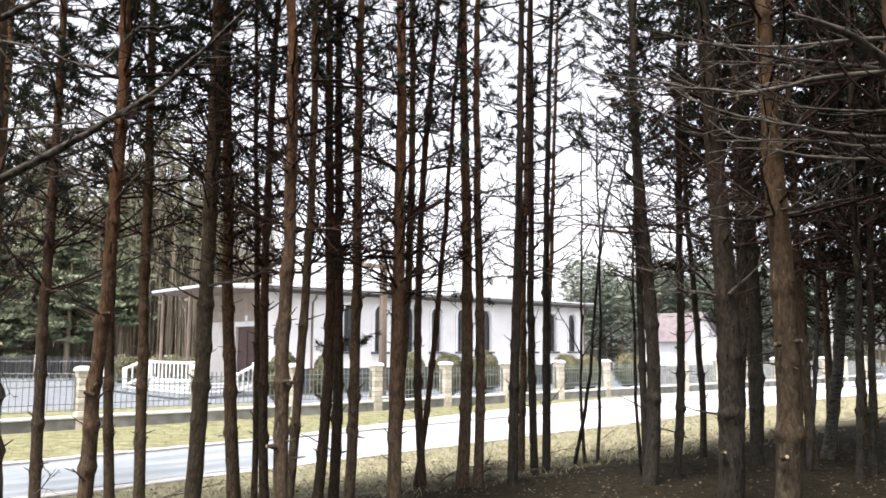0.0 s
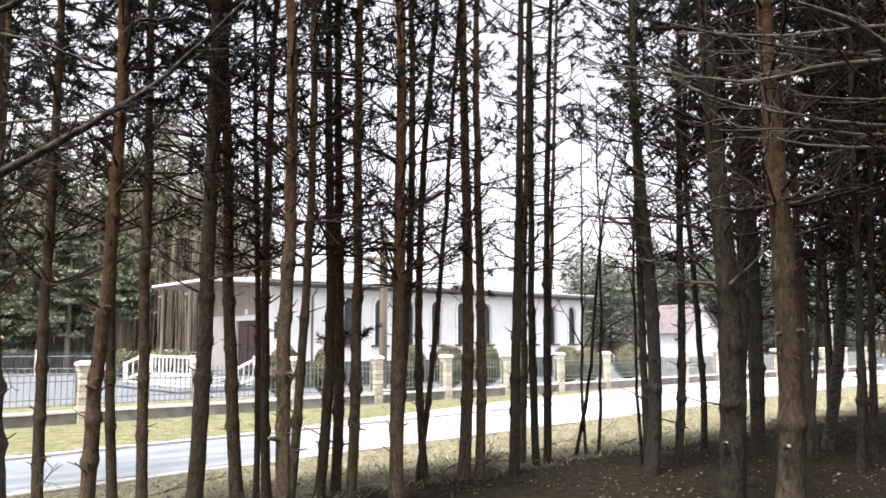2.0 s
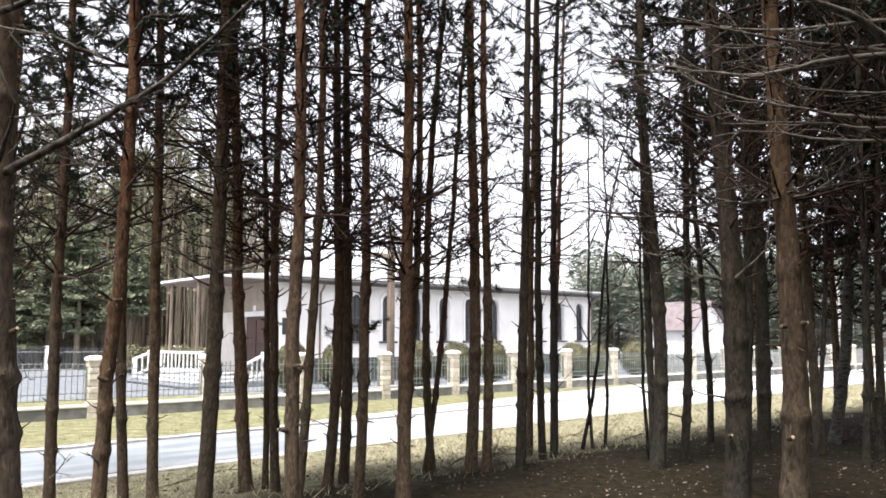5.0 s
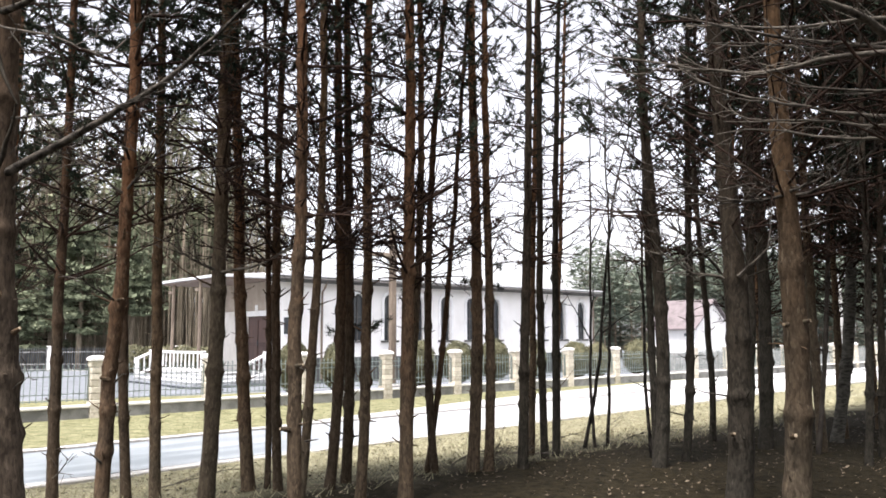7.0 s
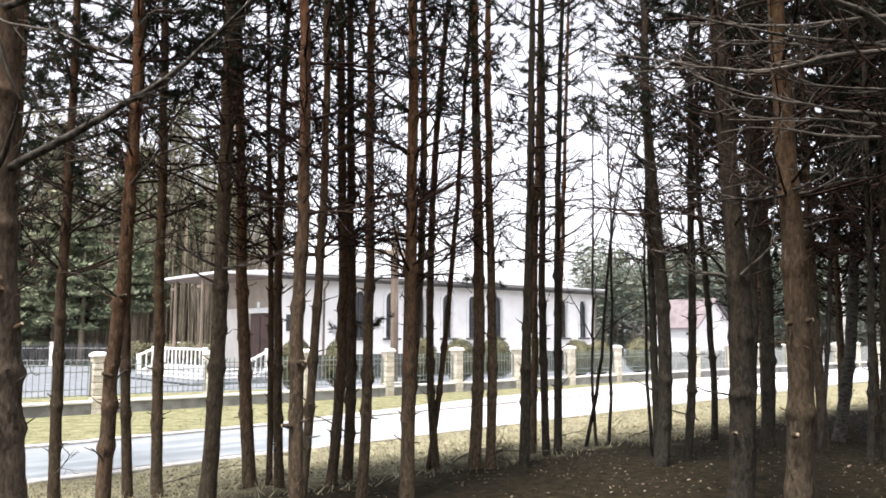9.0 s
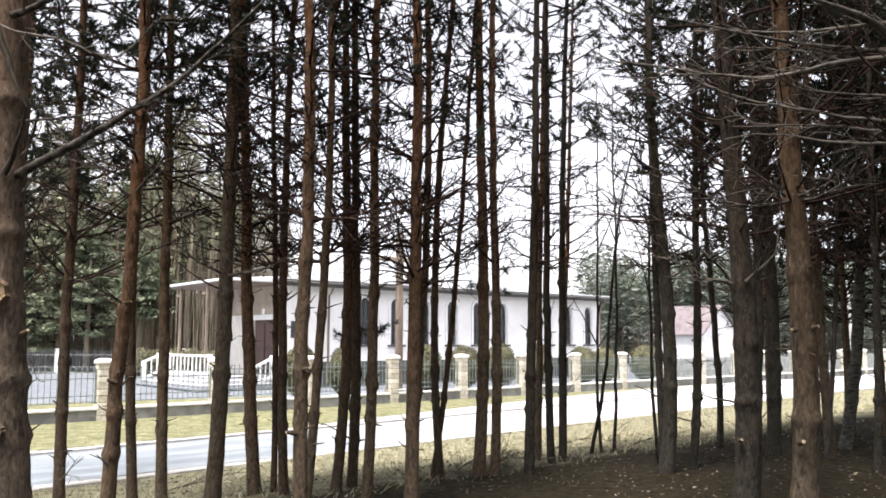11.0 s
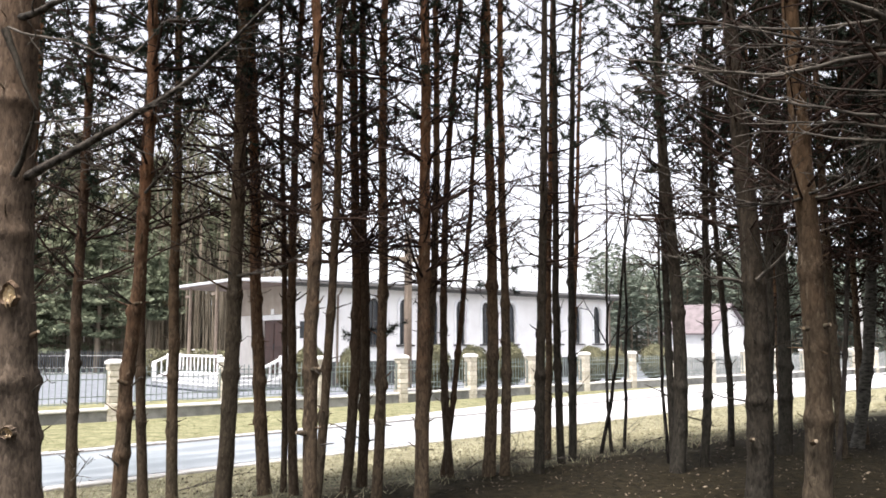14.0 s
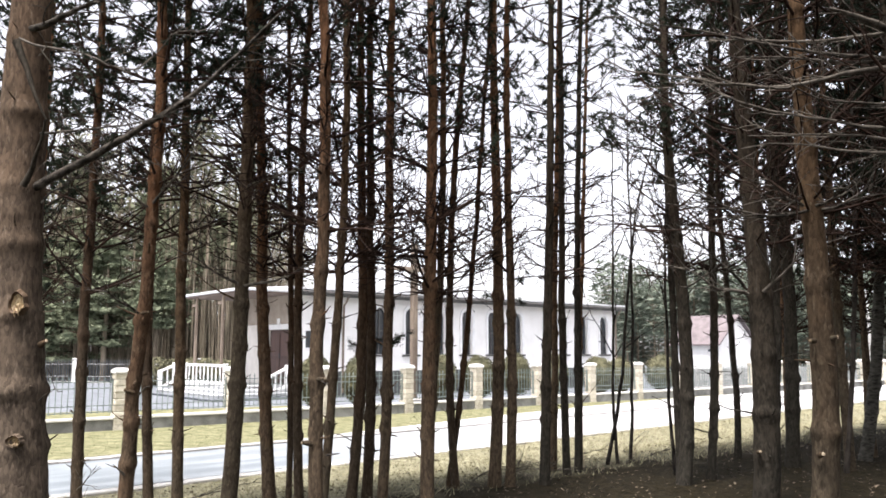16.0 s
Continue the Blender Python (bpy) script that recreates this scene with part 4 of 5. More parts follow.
def resin_wound(tree, base, wide, tall, seed):
    """A torn place in the bark: a ragged hollow of orange wood with a swollen bark lip and runs of resin."""
    rg = np.random.default_rng(seed)
    o = np.array(tree.location)
    c = np.array(base) - o
    n = 22
    ang = np.arange(n) * 2 * math.pi / n
    rag = 1 + 0.08 * np.sin(ang * 3 + seed) + rg.uniform(-0.1, 0.1, n)

    def ring(k, depth):
        return [(c[0] + math.cos(t) * wide * g * k, c[1] + depth + 0.25 * (math.cos(t) * wide * k) ** 2 / 0.16, c[2] + math.sin(t) * tall * g * k) for t, g in zip(ang, rag)]

    V = ring(1.5, 0.02) + ring(1.2, -0.018) + ring(0.95, 0.002)
    Fc = [(a * n + i, a * n + (i + 1) % n, (a + 1) * n + (i + 1) % n, (a + 1) * n + i) for a in range(2) for i in range(n)]
    lip = mesh_object("bark_lip", V, Fc, TAN_BARK, tree)
    W = ring(1.0, 0.0) + ring(0.6, 0.014) + ring(0.25, 0.006) + [(c[0], c[1] + 0.012, c[2])]
    Fw = [(a * n + i, a * n + (i + 1) % n, (a + 1) * n + (i + 1) % n, (a + 1) * n + i) for a in range(2) for i in range(n)] + [(2 * n + i, 2 * n + (i + 1) % n, 3 * n) for i in range(n)]
    mesh_object("bare_wood", W, Fw, RESIN, lip, "torn orange wood with resin")
    for i in range(4):
        x = c[0] + rg.uniform(-0.8, 0.8) * wide
        z = c[2] - tall * rg.uniform(0.2, 0.7)
        l = tall * rg.uniform(0.5, 1.3)
        P = np.array([[(x, c[1] - 0.006, z), (x + rg.normal(0, 0.003), c[1] - 0.014, z - l * 0.5), (x + rg.normal(0, 0.004), c[1] - 0.008, z - l)]])
        Vr, Fr = tubes(P, np.array([[0.004, 0.006, 0.003]]), 6)
        quick_mesh("resin_run", Vr, Fr, RESIN, lip)


resin_wound(pine_knotty, (-2.655, 4.835, 2.34), 0.04, 0.055, 3)
resin_wound(pine_knotty, (-2.62, 4.835, 1.515), 0.035, 0.028, 4)
cut_stub(pine_knotty, (-2.551, 4.95, 2.092), (0.04, -0.02, 0.02), 0.012)
cut_stub(pine_thick, (2.402, 5.14, 2.136), (0.03, -0.04, 0.01), 0.013)
cut_stub(pine_thick, (2.291, 5.13, 2.122), (-0.03, -0.03, 0.0), 0.012)
cut_stub(pine_thick, (2.287, 5.11, 1.417), (0.0, -0.04, 0.01), 0.013)
cut_stub(pine_red, (-2.61, 6.55, 1.718), (-0.05, -0.03, 0.02), 0.014)
cut_stub(pine_red, (-2.557, 6.55, 2.358), (0.06, -0.03, 0.01), 0.010)
cut_stub(pine_dark, (2.535, 6.8, 1.227), (0.0, -0.04, 0.01), 0.012)
cut_stub(pine_pale, (-1.048, 6.34, 1.83), (0.05, -0.05, 0.01), 0.013)
cut_stub(pine_pale, (-1.117, 6.34, 1.338), (-0.05, -0.04, 0.01), 0.014)

# ---- fence along the road, posts every 3.1 m ----
POST_A, POST_STEP = 15.98, 3.096


def fence_line(a):
    """How far across the fence stands; it turns a little from the road."""
    return FENCE_AT + 0.0067 * (a - 16)


def fence_post(fence):
    p = part("post", box(-0.145, 0.145, -0.145, 0.145, -0.1, 1.48), MORTAR, fence, "square cream split-block post")
    hs = 1.48 / 9
    for i in range(9):
        bm = box(-0.165, 0.165, -0.165, 0.165, i * hs + 0.008, (i + 1) * hs - 0.008, 0.012)
        for v in bm.verts:
            v.co += Vector((rng.uniform(-0.008, 0.008), rng.uniform(-0.008, 0.008), 0))
        part("block", bm, BLOCK, p)
    bm = bmesh.new()
    rings = [(0.2, 1.48), (0.2, 1.53), (0.17, 1.575), (0.09, 1.61)]
    vs = [[bm.verts.new((sx * r, sy * r, z)) for sx, sy in ((-1, -1), (1, -1), (1, 1), (-1, 1))] for r, z in rings]
    for a, b in zip(vs, vs[1:]):
        for i in range(4):
            bm.faces.new((a[i], a[(i + 1) % 4], b[(i + 1) % 4], b[i]))
    bm.faces.new(vs[-1])
    bm.faces.new(vs[0][::-1])
    part("cap", bm, COPING, p, "pale concrete cap")
    return p


def spear(bm, x, y, z0, z1, r=0.009):
    add_box(bm, x - r, x + r, y - r, y + r, z0, z1)
    tip = [bm.verts.new((x + dx, y + dy, z1 + 0.004)) for dx, dy in ((-0.022, -0.008), (0.022, -0.008), (0.022, 0.008), (-0.022, 0.008))]
    top = bm.verts.new((x, y, z1 + 0.1))
    for i in range(4):
        bm.faces.new((tip[i], tip[(i + 1) % 4], top))


def fence_panel(fence, width, mat, z0=0.46, z1=1.32, step=0.137, rail=None, rails=(0.5, 0.66, 1.1, 1.26), thick=0.0085):
    bm = bmesh.new()
    for z in rails:
        add_box(bm, -width / 2, width / 2, -0.012, 0.012, z - 0.012, z + 0.012)
    for x in (-width / 2, width / 2 - 0.03):
        add_box(bm, x, x + 0.03, -0.016, 0.016, z0, z1)
    p = part("panel", bm, rail or mat, fence)
    n = int(width / step)
    bm = bmesh.new()
    spear(bm, 0, 0, z0, z1, thick)
    me = bpy.data.meshes.new("bar")
    bm.to_mesh(me)
    bm.free()
    me.materials.append(mat)
    for i in range(n):
        b = new("bar", me)
        b.parent = p
        b.location = (-width / 2 + (i + 0.5) * width / n, 0, 0)
    return p


def fence_plinth(fence, width):
    p = part("plinth", box(-width / 2, width / 2, -0.1, 0.1, -0.2, 0.3, 0.006), PLINTH, fence, "grey concrete plinth")
    part("coping", box(-width / 2, width / 2, -0.15, 0.15, 0.304, 0.37, 0.012), COPING, p, "pale coping")
    return p


def on_road(a, d, z=0.0, turn=0.0):
    v = ALONG * a + ACROSS * d
    return Matrix.Translation((v.x, v.y, z)) @ ROADFRAME @ Matrix.Rotation(turn, 4, "Z")


def build_fence():
    fence = tagged(empty("fence"), "iron fence with cream block posts along the church yard", "fence")
    post = fence_post(fence)
    panel = fence_panel(fence, POST_STEP - 0.36, IRON)
    plinth = fence_plinth(fence, POST_STEP - 0.34)
    for k in range(-5, 14):
        a = POST_A + POST_STEP * k
        here, mid = on_road(a, fence_line(a), 0, 0.0067), on_road(a + POST_STEP / 2, fence_line(a + POST_STEP / 2), 0, 0.0067)
        if k == -5:
            post.matrix_basis, panel.matrix_basis, plinth.matrix_basis = here, mid, mid
            continue
        copy_thing(post, here)
        copy_thing(panel, mid)
        copy_thing(plinth, mid)


build_fence()


# ---- the church; its own frame: x along the road, y away from it, floor at FLOOR ----
FLOOR, EAVE, A0, A1, DEPTH, RIDGE = 0.58, 4.7, 16.84, 38.5, 5.6, 4.85


def arch_points(w, sill, spring, rise, n=10):
    pts = [(-w / 2, sill), (-w / 2, spring)]
    for i in range(1, n):
        t = math.pi * (1 - i / n)
        pts.append((math.cos(t) * w / 2, spring + math.sin(t) * rise))
    return pts + [(w / 2, spring), (w / 2, sill)]


def wall_with_arches(length, z0, z1, centres, w, sill, spring, rise, thick):
    """A wall in the plane y = 0 with arched openings that go through it."""
    bm = bmesh.new()

    def quad(*p):
        bm.faces.new([bm.verts.new(q) for q in p])

    def slab(x0, x1, za, zb):
        for y in (0, thick):
            quad((x0, y, za), (x1, y, za), (x1, y, zb), (x0, y, zb))

    edge = 0.0
    for c in centres:
        slab(edge, c - w / 2, z0, z1)
        slab(c - w / 2, c + w / 2, z0, sill)
        pts = arch_points(w, sill, spring, rise)
        top = pts[1:-1]
        for (xa, za), (xb, zb) in zip(top, top[1:]):
            for y in (0, thick):
                quad((c + xa, y, za), (c + xb, y, zb), (c + xb, y, z1), (c + xa, y, z1))
        for (xa, za), (xb, zb) in zip(pts, pts[1:] + pts[:1]):
            quad((c + xa, 0, za), (c + xb, 0, zb), (c + xb, thick, zb), (c + xa, thick, za))
        edge = c + w / 2
    slab(edge, length, z0, z1)
    quad((0, 0, z1), (length, 0, z1), (length, thick, z1), (0, thick, z1))
    for x in (0, length):
        quad((x, 0, z0), (x, thick, z0), (x, thick, z1), (x, 0, z1))
    bmesh.ops.recalc_face_normals(bm, faces=bm.faces)
    return bm


def arch_band(w, sill, spring, rise, width, y0, y1, n=12):
    """A moulding that follows an arch."""
    bm = bmesh.new()
    inner, outer = arch_points(w, sill, spring, rise, n), arch_points(w + 2 * width, sill, spring, rise + width, n)
    rows = [[bm.verts.new((p[0], y, p[1])) for p in q] for q, y in ((inner, y0), (outer, y0), (outer, y1), (inner, y1))]
    for r0, r1 in zip(rows, rows[1:] + rows[:1]):
        for i in range(len(inner) - 1):
            bm.faces.new((r0[i], r0[i + 1], r1[i + 1], r1[i]))
    bmesh.ops.recalc_face_normals(bm, faces=bm.faces)
    return bm


def church_window(parent, x, w, sill, spring, rise):
    win = part("window", arch_band(w, sill, spring, rise, 0.05, 0.12, 0.2), GUTTER, parent, "tall arched window with a dark frame")
    win.location = (x, 0, 0)
    pts = arch_points(w, sill, spring, rise)
    bm = bmesh.new()
    bm.faces.new([bm.verts.new((p[0], 0.17, p[1])) for p in pts])
    part("pane", bm, GLASS, win)
    part("mullion", box(-0.02, 0.02, 0.13, 0.165, sill, spring + rise), GUTTER, win)
    for z in (sill + 0.55, sill + 1.1):
        part("glazing_bar", box(-w / 2, w / 2, 0.135, 0.165, z - 0.015, z + 0.015), GUTTER, win)
    part("surround", arch_band(w + 0.08, sill, spring, rise + 0.04, 0.14, -0.05, 0.1), WHITE, win, "white plaster surround")
    part("sill", box(-w / 2 - 0.2, w / 2 + 0.2, -0.12, 0.1, sill - 0.1, sill - 0.004, 0.01), GUTTER, win)


def church():
    c = tagged(empty("church", on_road(A0, CHURCH_AT)), "white plastered church with arched windows and a pillared porch", "church")
    ln = A1 - A0
    centres = [4.46 + 1.78 * i for i in range(6)] + [15.75, 16.92, 18.7, 20.48]
    part("wall_side", wall_with_arches(ln, 0, EAVE - 0.1, centres, 0.62, 1.9, 3.75, 0.34, 0.35), PLASTER, c)
    for x in centres:
        church_window(c, x, 0.62, 1.9, 3.75, 0.34)
    # small square window near the corner
    small = part("window", box(0.45, 0.85, -0.03, 0.02, 2.15, 2.98, 0.01), WHITE, c, "small square window")
    part("pane", box(0.5, 0.8, -0.04, -0.032, 2.2, 2.93), GLASS, small)
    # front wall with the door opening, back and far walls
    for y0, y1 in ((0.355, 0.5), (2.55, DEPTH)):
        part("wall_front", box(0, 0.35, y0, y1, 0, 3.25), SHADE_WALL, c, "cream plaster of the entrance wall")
    # darker than the wall below: canopy shade painted into its colour
    part("wall_front_upper", box(0, 0.35, 0.355, DEPTH, 3.254, EAVE), SHADOWED_WALL, c, "plaster over the door, tan with painted canopy shade")
    part("base_course", box(-0.03, ln + 0.03, -0.04, -0.004, 0, 1.15, 0.01), BASE_STONE, c, "grey stone base course")
    part("wall_end", box(ln - 0.35, ln, 0.36, DEPTH, 0, EAVE), PLASTER, c)
    part("wall_back", box(0.36, ln - 0.36, DEPTH - 0.35, DEPTH, 0, EAVE), PLASTER, c)
    for x in (0.05, ln - 0.35):
        bm = bmesh.new()
        tri = [(0.1, EAVE), (DEPTH - 0.1, EAVE), (DEPTH / 2, RIDGE - 0.02)]
        f0 = [bm.verts.new((x, y, z)) for y, z in tri]
        f1 = [bm.verts.new((x + 0.3, y, z)) for y, z in tri]
        bm.faces.new(f0)
        bm.faces.new(f1[::-1])
        for i in range(3):
            bm.faces.new((f0[i], f0[(i + 1) % 3], f1[(i + 1) % 3], f1[i]))
        bmesh.ops.recalc_face_normals(bm, faces=bm.faces)
        part("gable", bm, PLASTER, c)
    door = part("door", box(0.12, 0.2, 0.52, 2.53, FLOOR, 3.0, 0.01), DOORWOOD, c, "dark brown wooden double door")
    for y0, y1 in ((0.62, 1.46), (1.58, 2.43)):
        for z0, z1 in ((FLOOR + 0.15, 1.7), (1.85, 2.85)):
            part("door_panel", box(0.09, 0.118, y0, y1, z0, z1, 0.01), DOORWOOD, door)
    part("handle", box(0.05, 0.088, 1.52, 1.55, 1.7, 1.95), DARK_IRON, door, "dark metal handle")
    part("transom", box(-0.03, 0.2, 0.45, 2.6, 3.01, 3.24, 0.01), WHITE, c, "white lintel over the door")
    part("lintel_ornament", box(-0.03, -0.005, 1.4, 1.66, 3.25, 3.5, 0.01), WHITE, c, "small white ornament on the lintel")
    # roof: two slopes with standing seams, eaves, gutter
    over, th = 0.5, 0.08
    slope = (RIDGE - EAVE) / (DEPTH / 2)
    for side in (0, 1):
        bm = bmesh.new()

        def pt(x, s, dz):
            y = -over + s * (DEPTH / 2 + over)
            z = EAVE + (y * slope) + 0.05 + dz
            return (x, y if side == 0 else DEPTH - y, z)

        corners = [(-0.4, 0), (ln + 0.4, 0), (ln + 0.4, 1), (-0.4, 1)]
        a = [bm.verts.new(pt(x, s, 0)) for x, s in corners]
        b = [bm.verts.new(pt(x, s, th)) for x, s in corners]
        bm.faces.new(a)
        bm.faces.new(b)
        for i in range(4):
            bm.faces.new((a[i], a[(i + 1) % 4], b[(i + 1) % 4], b[i]))
        bmesh.ops.recalc_face_normals(bm, faces=bm.faces)
        part("roof", bm, ROOF, c, "pale seamed sheet metal roof")
    part("soffit", box(-0.38, ln + 0.38, -0.45, -0.004, EAVE - 0.22, EAVE - 0.15), SOFFIT, c, "brown boarded eaves")
    part("fascia", box(-0.4, ln + 0.4, -0.5, -0.455, EAVE - 0.26, EAVE - 0.1), GUTTER, c)
    V, Fc = tubes(np.array([[(x, -0.56, EAVE - 0.1) for x in np.linspace(-0.4, ln + 0.4, 8)]]), np.full((1, 8), 0.065), 10)
    quick_mesh("gutter", V, Fc, GUTTER, c)
    for x in (2.4, ln - 0.15):
        V, Fc = tubes(np.array([[(x, -0.5, EAVE - 0.15), (x, -0.3, EAVE - 0.45), (x, -0.08, EAVE - 0.6), (x, -0.07, 2.5), (x, -0.07, 0.2)]]), np.full((1, 5), 0.05), 8)
        quick_mesh("downpipe", V, Fc, POSTWOOD, c)
    # porch: canopy on brown pillars over a raised platform
    part("canopy", box(-2.55, -0.004, 0.0, 6.1, 4.58, 4.7, 0.02), ROOF, c, "pale flat porch canopy")
    part("canopy_soffit", box(-2.5, -0.01, 0.05, 6.05, 4.5, 4.576), SOFFIT, c)
    for y in (5.1, 2.14):
        pil = part("pillar", box(-2.44, -2.32, y - 0.06, y + 0.06, FLOOR, 4.496, 0.02), POSTWOOD, c, "brown wooden porch pillar")
        part("brace", box(-2.43, -2.33, y + 0.084, y + 0.5, 4.1, 4.2), POSTWOOD, pil)
    # platform with two steps round it, white treads over grey faces, on a low paved apron
    for i in range(4):
        x0, y0, z1 = -2.7 - 0.34 * i, 0.9 - 0.34 * i, FLOOR - 0.15 * i
        st = part("platform" if i == 0 else "step", box(x0 + 0.03, -0.02, y0 + 0.03, 6.4 + 0.3 * i, z1 - 0.15 if i < 3 else -0.05, z1 - 0.06), STEPJOINT if i < 3 else PAVING, c)
        part("tread", box(x0, -0.012, y0, 6.43 + 0.3 * i, z1 - 0.056, z1 - 0.002 * i, 0.01), STEPSTONE if i < 3 else PAVING, st, "white stone tread" if i < 3 else "grey paved apron")
    return c


church()


def balustrade(a, y0, y1, z0, z1, base0, base1, along_x, n, label):
    """White rail on balusters between two ends; it may slope."""
    b = tagged(empty("balustrade", on_road(A0, CHURCH_AT)), label, "balustrade", group="porch balustrades")

    def at(t):
        return (y0 + (y1 - y0) * t, z0 + (z1 - z0) * t, base0 + (base1 - base0) * t)

    for nm, lo in (("handrail", 1), ("base_rail", 0)):
        bm = bmesh.new()
        q = []
        for t in (0, 1):
            s, top, bot = at(t)
            zc = top if lo else bot + 0.1
            for dz, dw in ((-0.05, -0.07), (-0.05, 0.07), (0.05, 0.07), (0.05, -0.07)):
                q.append(bm.verts.new((s, a + dw, zc + dz) if along_x else (a + dw, s, zc + dz)))
        for i in range(4):
            bm.faces.new((q[i], q[(i + 1) % 4], q[4 + (i + 1) % 4], q[4 + i]))
        bm.faces.new(q[:4])
        bm.faces.new(q[4:])
        bmesh.ops.recalc_face_normals(bm, faces=bm.faces)
        part(nm, bm, WHITE, b)
    for i in range(n):
        t = (i + 0.5) / n
        s, top, bot = at(t)
        w = 0.03
        bm = box(s - w, s + w, a - w, a + w, bot + 0.154, top - 0.054, 0.012) if along_x else box(a - w, a + w, s - w, s + w, bot + 0.154, top - 0.054, 0.012)
        part("baluster", bm, WHITE, b)
    for t in (0, 1):
        s, top, bot = at(t)
        w = 0.09
        s += w if t == 0 else -w
        bm = box(s - w, s + w, a - w, a + w, bot, top + 0.08, 0.015) if along_x else box(a - w, a + w, s - w, s + w, bot, top + 0.08, 0.015)
        part("newel", bm, WHITE, b)
    return b


balustrade(-2.55, 1.2, 5.9, 1.43, 1.43, FLOOR, FLOOR, False, 11, "white balustrade with square balusters on the porch edge")
balustrade(6.3, -3.62, -2.75, 1.08, 1.43, 0.25, FLOOR, True, 3, "white sloping stair balustrade")
balustrade(-0.1, -1.55, -0.3, 0.8, 1.38, 0.13, 0.48, True, 5, "white sloping stair balustrade")


def wooden_cross():
    x, y = -1.45, 30.0
    c = tagged(empty("wooden_cross", pose(x, y, 0.02, 0, 0, 39.6)), "tall weathered brown wooden cross on a stone base", "cross")
    part("upright", box(-0.12, 0.12, -0.1, 0.1, 0.3, 6.1, 0.02), POSTWOOD, c)
    part("crossbar", box(-0.98, 0.98, -0.11, 0.09, 5.02, 5.18, 0.02), POSTWOOD, c)
    part("base", box(-0.4, 0.4, -0.4, 0.4, -0.05, 0.3, 0.03), KERB, c, "pale stone base")


wooden_cross()


def leaf_blob(name, n, radii, size, mat, parent, seed, squash=0.0):
    """A clipped shrub's or crown's foliage: many small leaf clumps over an uneven ball."""
    rg = np.random.default_rng(seed)
    d = rg.normal(0, 1, (n, 3))
    d /= np.linalg.norm(d, axis=1, keepdims=True)
    rad = rg.uniform(0.55, 1.0, (n, 1)) ** 0.35
    lump = np.array([1 + 0.16 * noise.noise(Vector(v * 1.6) + Vector((seed, 0, 0))) for v in d])[:, None]
    c = d * rad * lump * np.array(radii)
    a = rg.normal(0, 1, (n, 3))
    a /= np.linalg.norm(a, axis=1, keepdims=True)
    b = np.cross(a, d)
    b /= np.linalg.norm(b, axis=1, keepdims=True) + 1e-6
    s = size * rg.uniform(0.5, 1.3, (n, 1))
    V = np.stack([c - a * s, c + b * s * 0.6, c + a * s, c - b * s * 0.6], 1).reshape(-1, 3)
    return quick_mesh(name, V, np.arange(len(V)).reshape(-1, 4), mat, parent)


def shrub(a, d, r, h, seed):
    s = tagged(empty("shrub", on_road(a, d)), "rounded clipped olive-green shrub reaching to the ground", "shrub", group="clipped shrubs behind the fence")
    f = leaf_blob("foliage", 7800, (r, r, 0.86), 0.036, SHRUB, s, seed)
    f.location = (0, 0, h - 0.86)
    bm = bmesh.new()
    bmesh.ops.create_icosphere(bm, subdivisions=3, radius=1)
    for v in bm.verts:
        v.co *= 1 + 0.14 * noise.noise(v.co * 2.2 + Vector((seed, 0, 0)))
        v.co = Vector((v.co.x * r * 0.86, v.co.y * r * 0.86, v.co.z * 0.78 + h - 0.86))
    part("inner_foliage", bm, SHRUB, s)
    V, Fc = tubes(np.array([[(0, 0, -0.05), (0.01, 0, h * 0.3), (0, 0, h * 0.6)]]), np.array([[0.05, 0.04, 0.03]]), 7)
    quick_mesh("stem", V, Fc, DARK_BARK, s)


for i, (a, r, h) in enumerate(((13.6, 0.62, 1.85), (15.4, 0.55, 1.75), (18.9, 0.6, 1.85), (20.9, 0.68, 1.8), (23.0, 0.65, 1.85), (25.0, 0.6, 1.85), (28.0, 0.7, 1.75), (29.6, 0.66, 1.7), (32.4, 0.75, 1.8))):
    shrub(a, 23.6 + 0.15 * math.sin(i * 2.1), r, h + 0.12, i + 3)


def back_fence():
    """The fence at the far side of the yard."""
    org = Matrix.Translation((-35.75, 50.5, 0)) @ Matrix.Rotation(radians(2), 4, "Z")
    fence = tagged(empty("far_fence"), "dark iron fence with white posts at the yard's far side", "fence")
    pan = fence_panel(fence, 3.5, DARK_IRON, 0.06, 1.42, 0.14, COPING, (0.12, 0.44, 1.2), 0.018)
    pil = part("post", box(-0.17, 0.17, -0.17, 0.17, -0.1, 1.5, 0.02), PLASTER, fence, "plain white post")
    part("cap", box(-0.22, 0.22, -0.22, 0.22, 1.504, 1.58, 0.02), COPING, pil)
    pl = part("plinth", box(-1.8, 1.8, -0.1, 0.1, -0.1, 0.05), KERB, fence, "pale concrete plinth")
    for i in range(10):
        m = org @ Matrix.Translation((i * 3.95 + 1.97, 0, 0))
        q = org @ Matrix.Translation((i * 3.95 + 0.03, 0, 0))
        if i == 0:
            pan.matrix_basis, pl.matrix_basis, pil.matrix_basis = m, m, q
        else:
            copy_thing(pan, m)
            copy_thing(pl, m)
            copy_thing(pil, q)


back_fence()


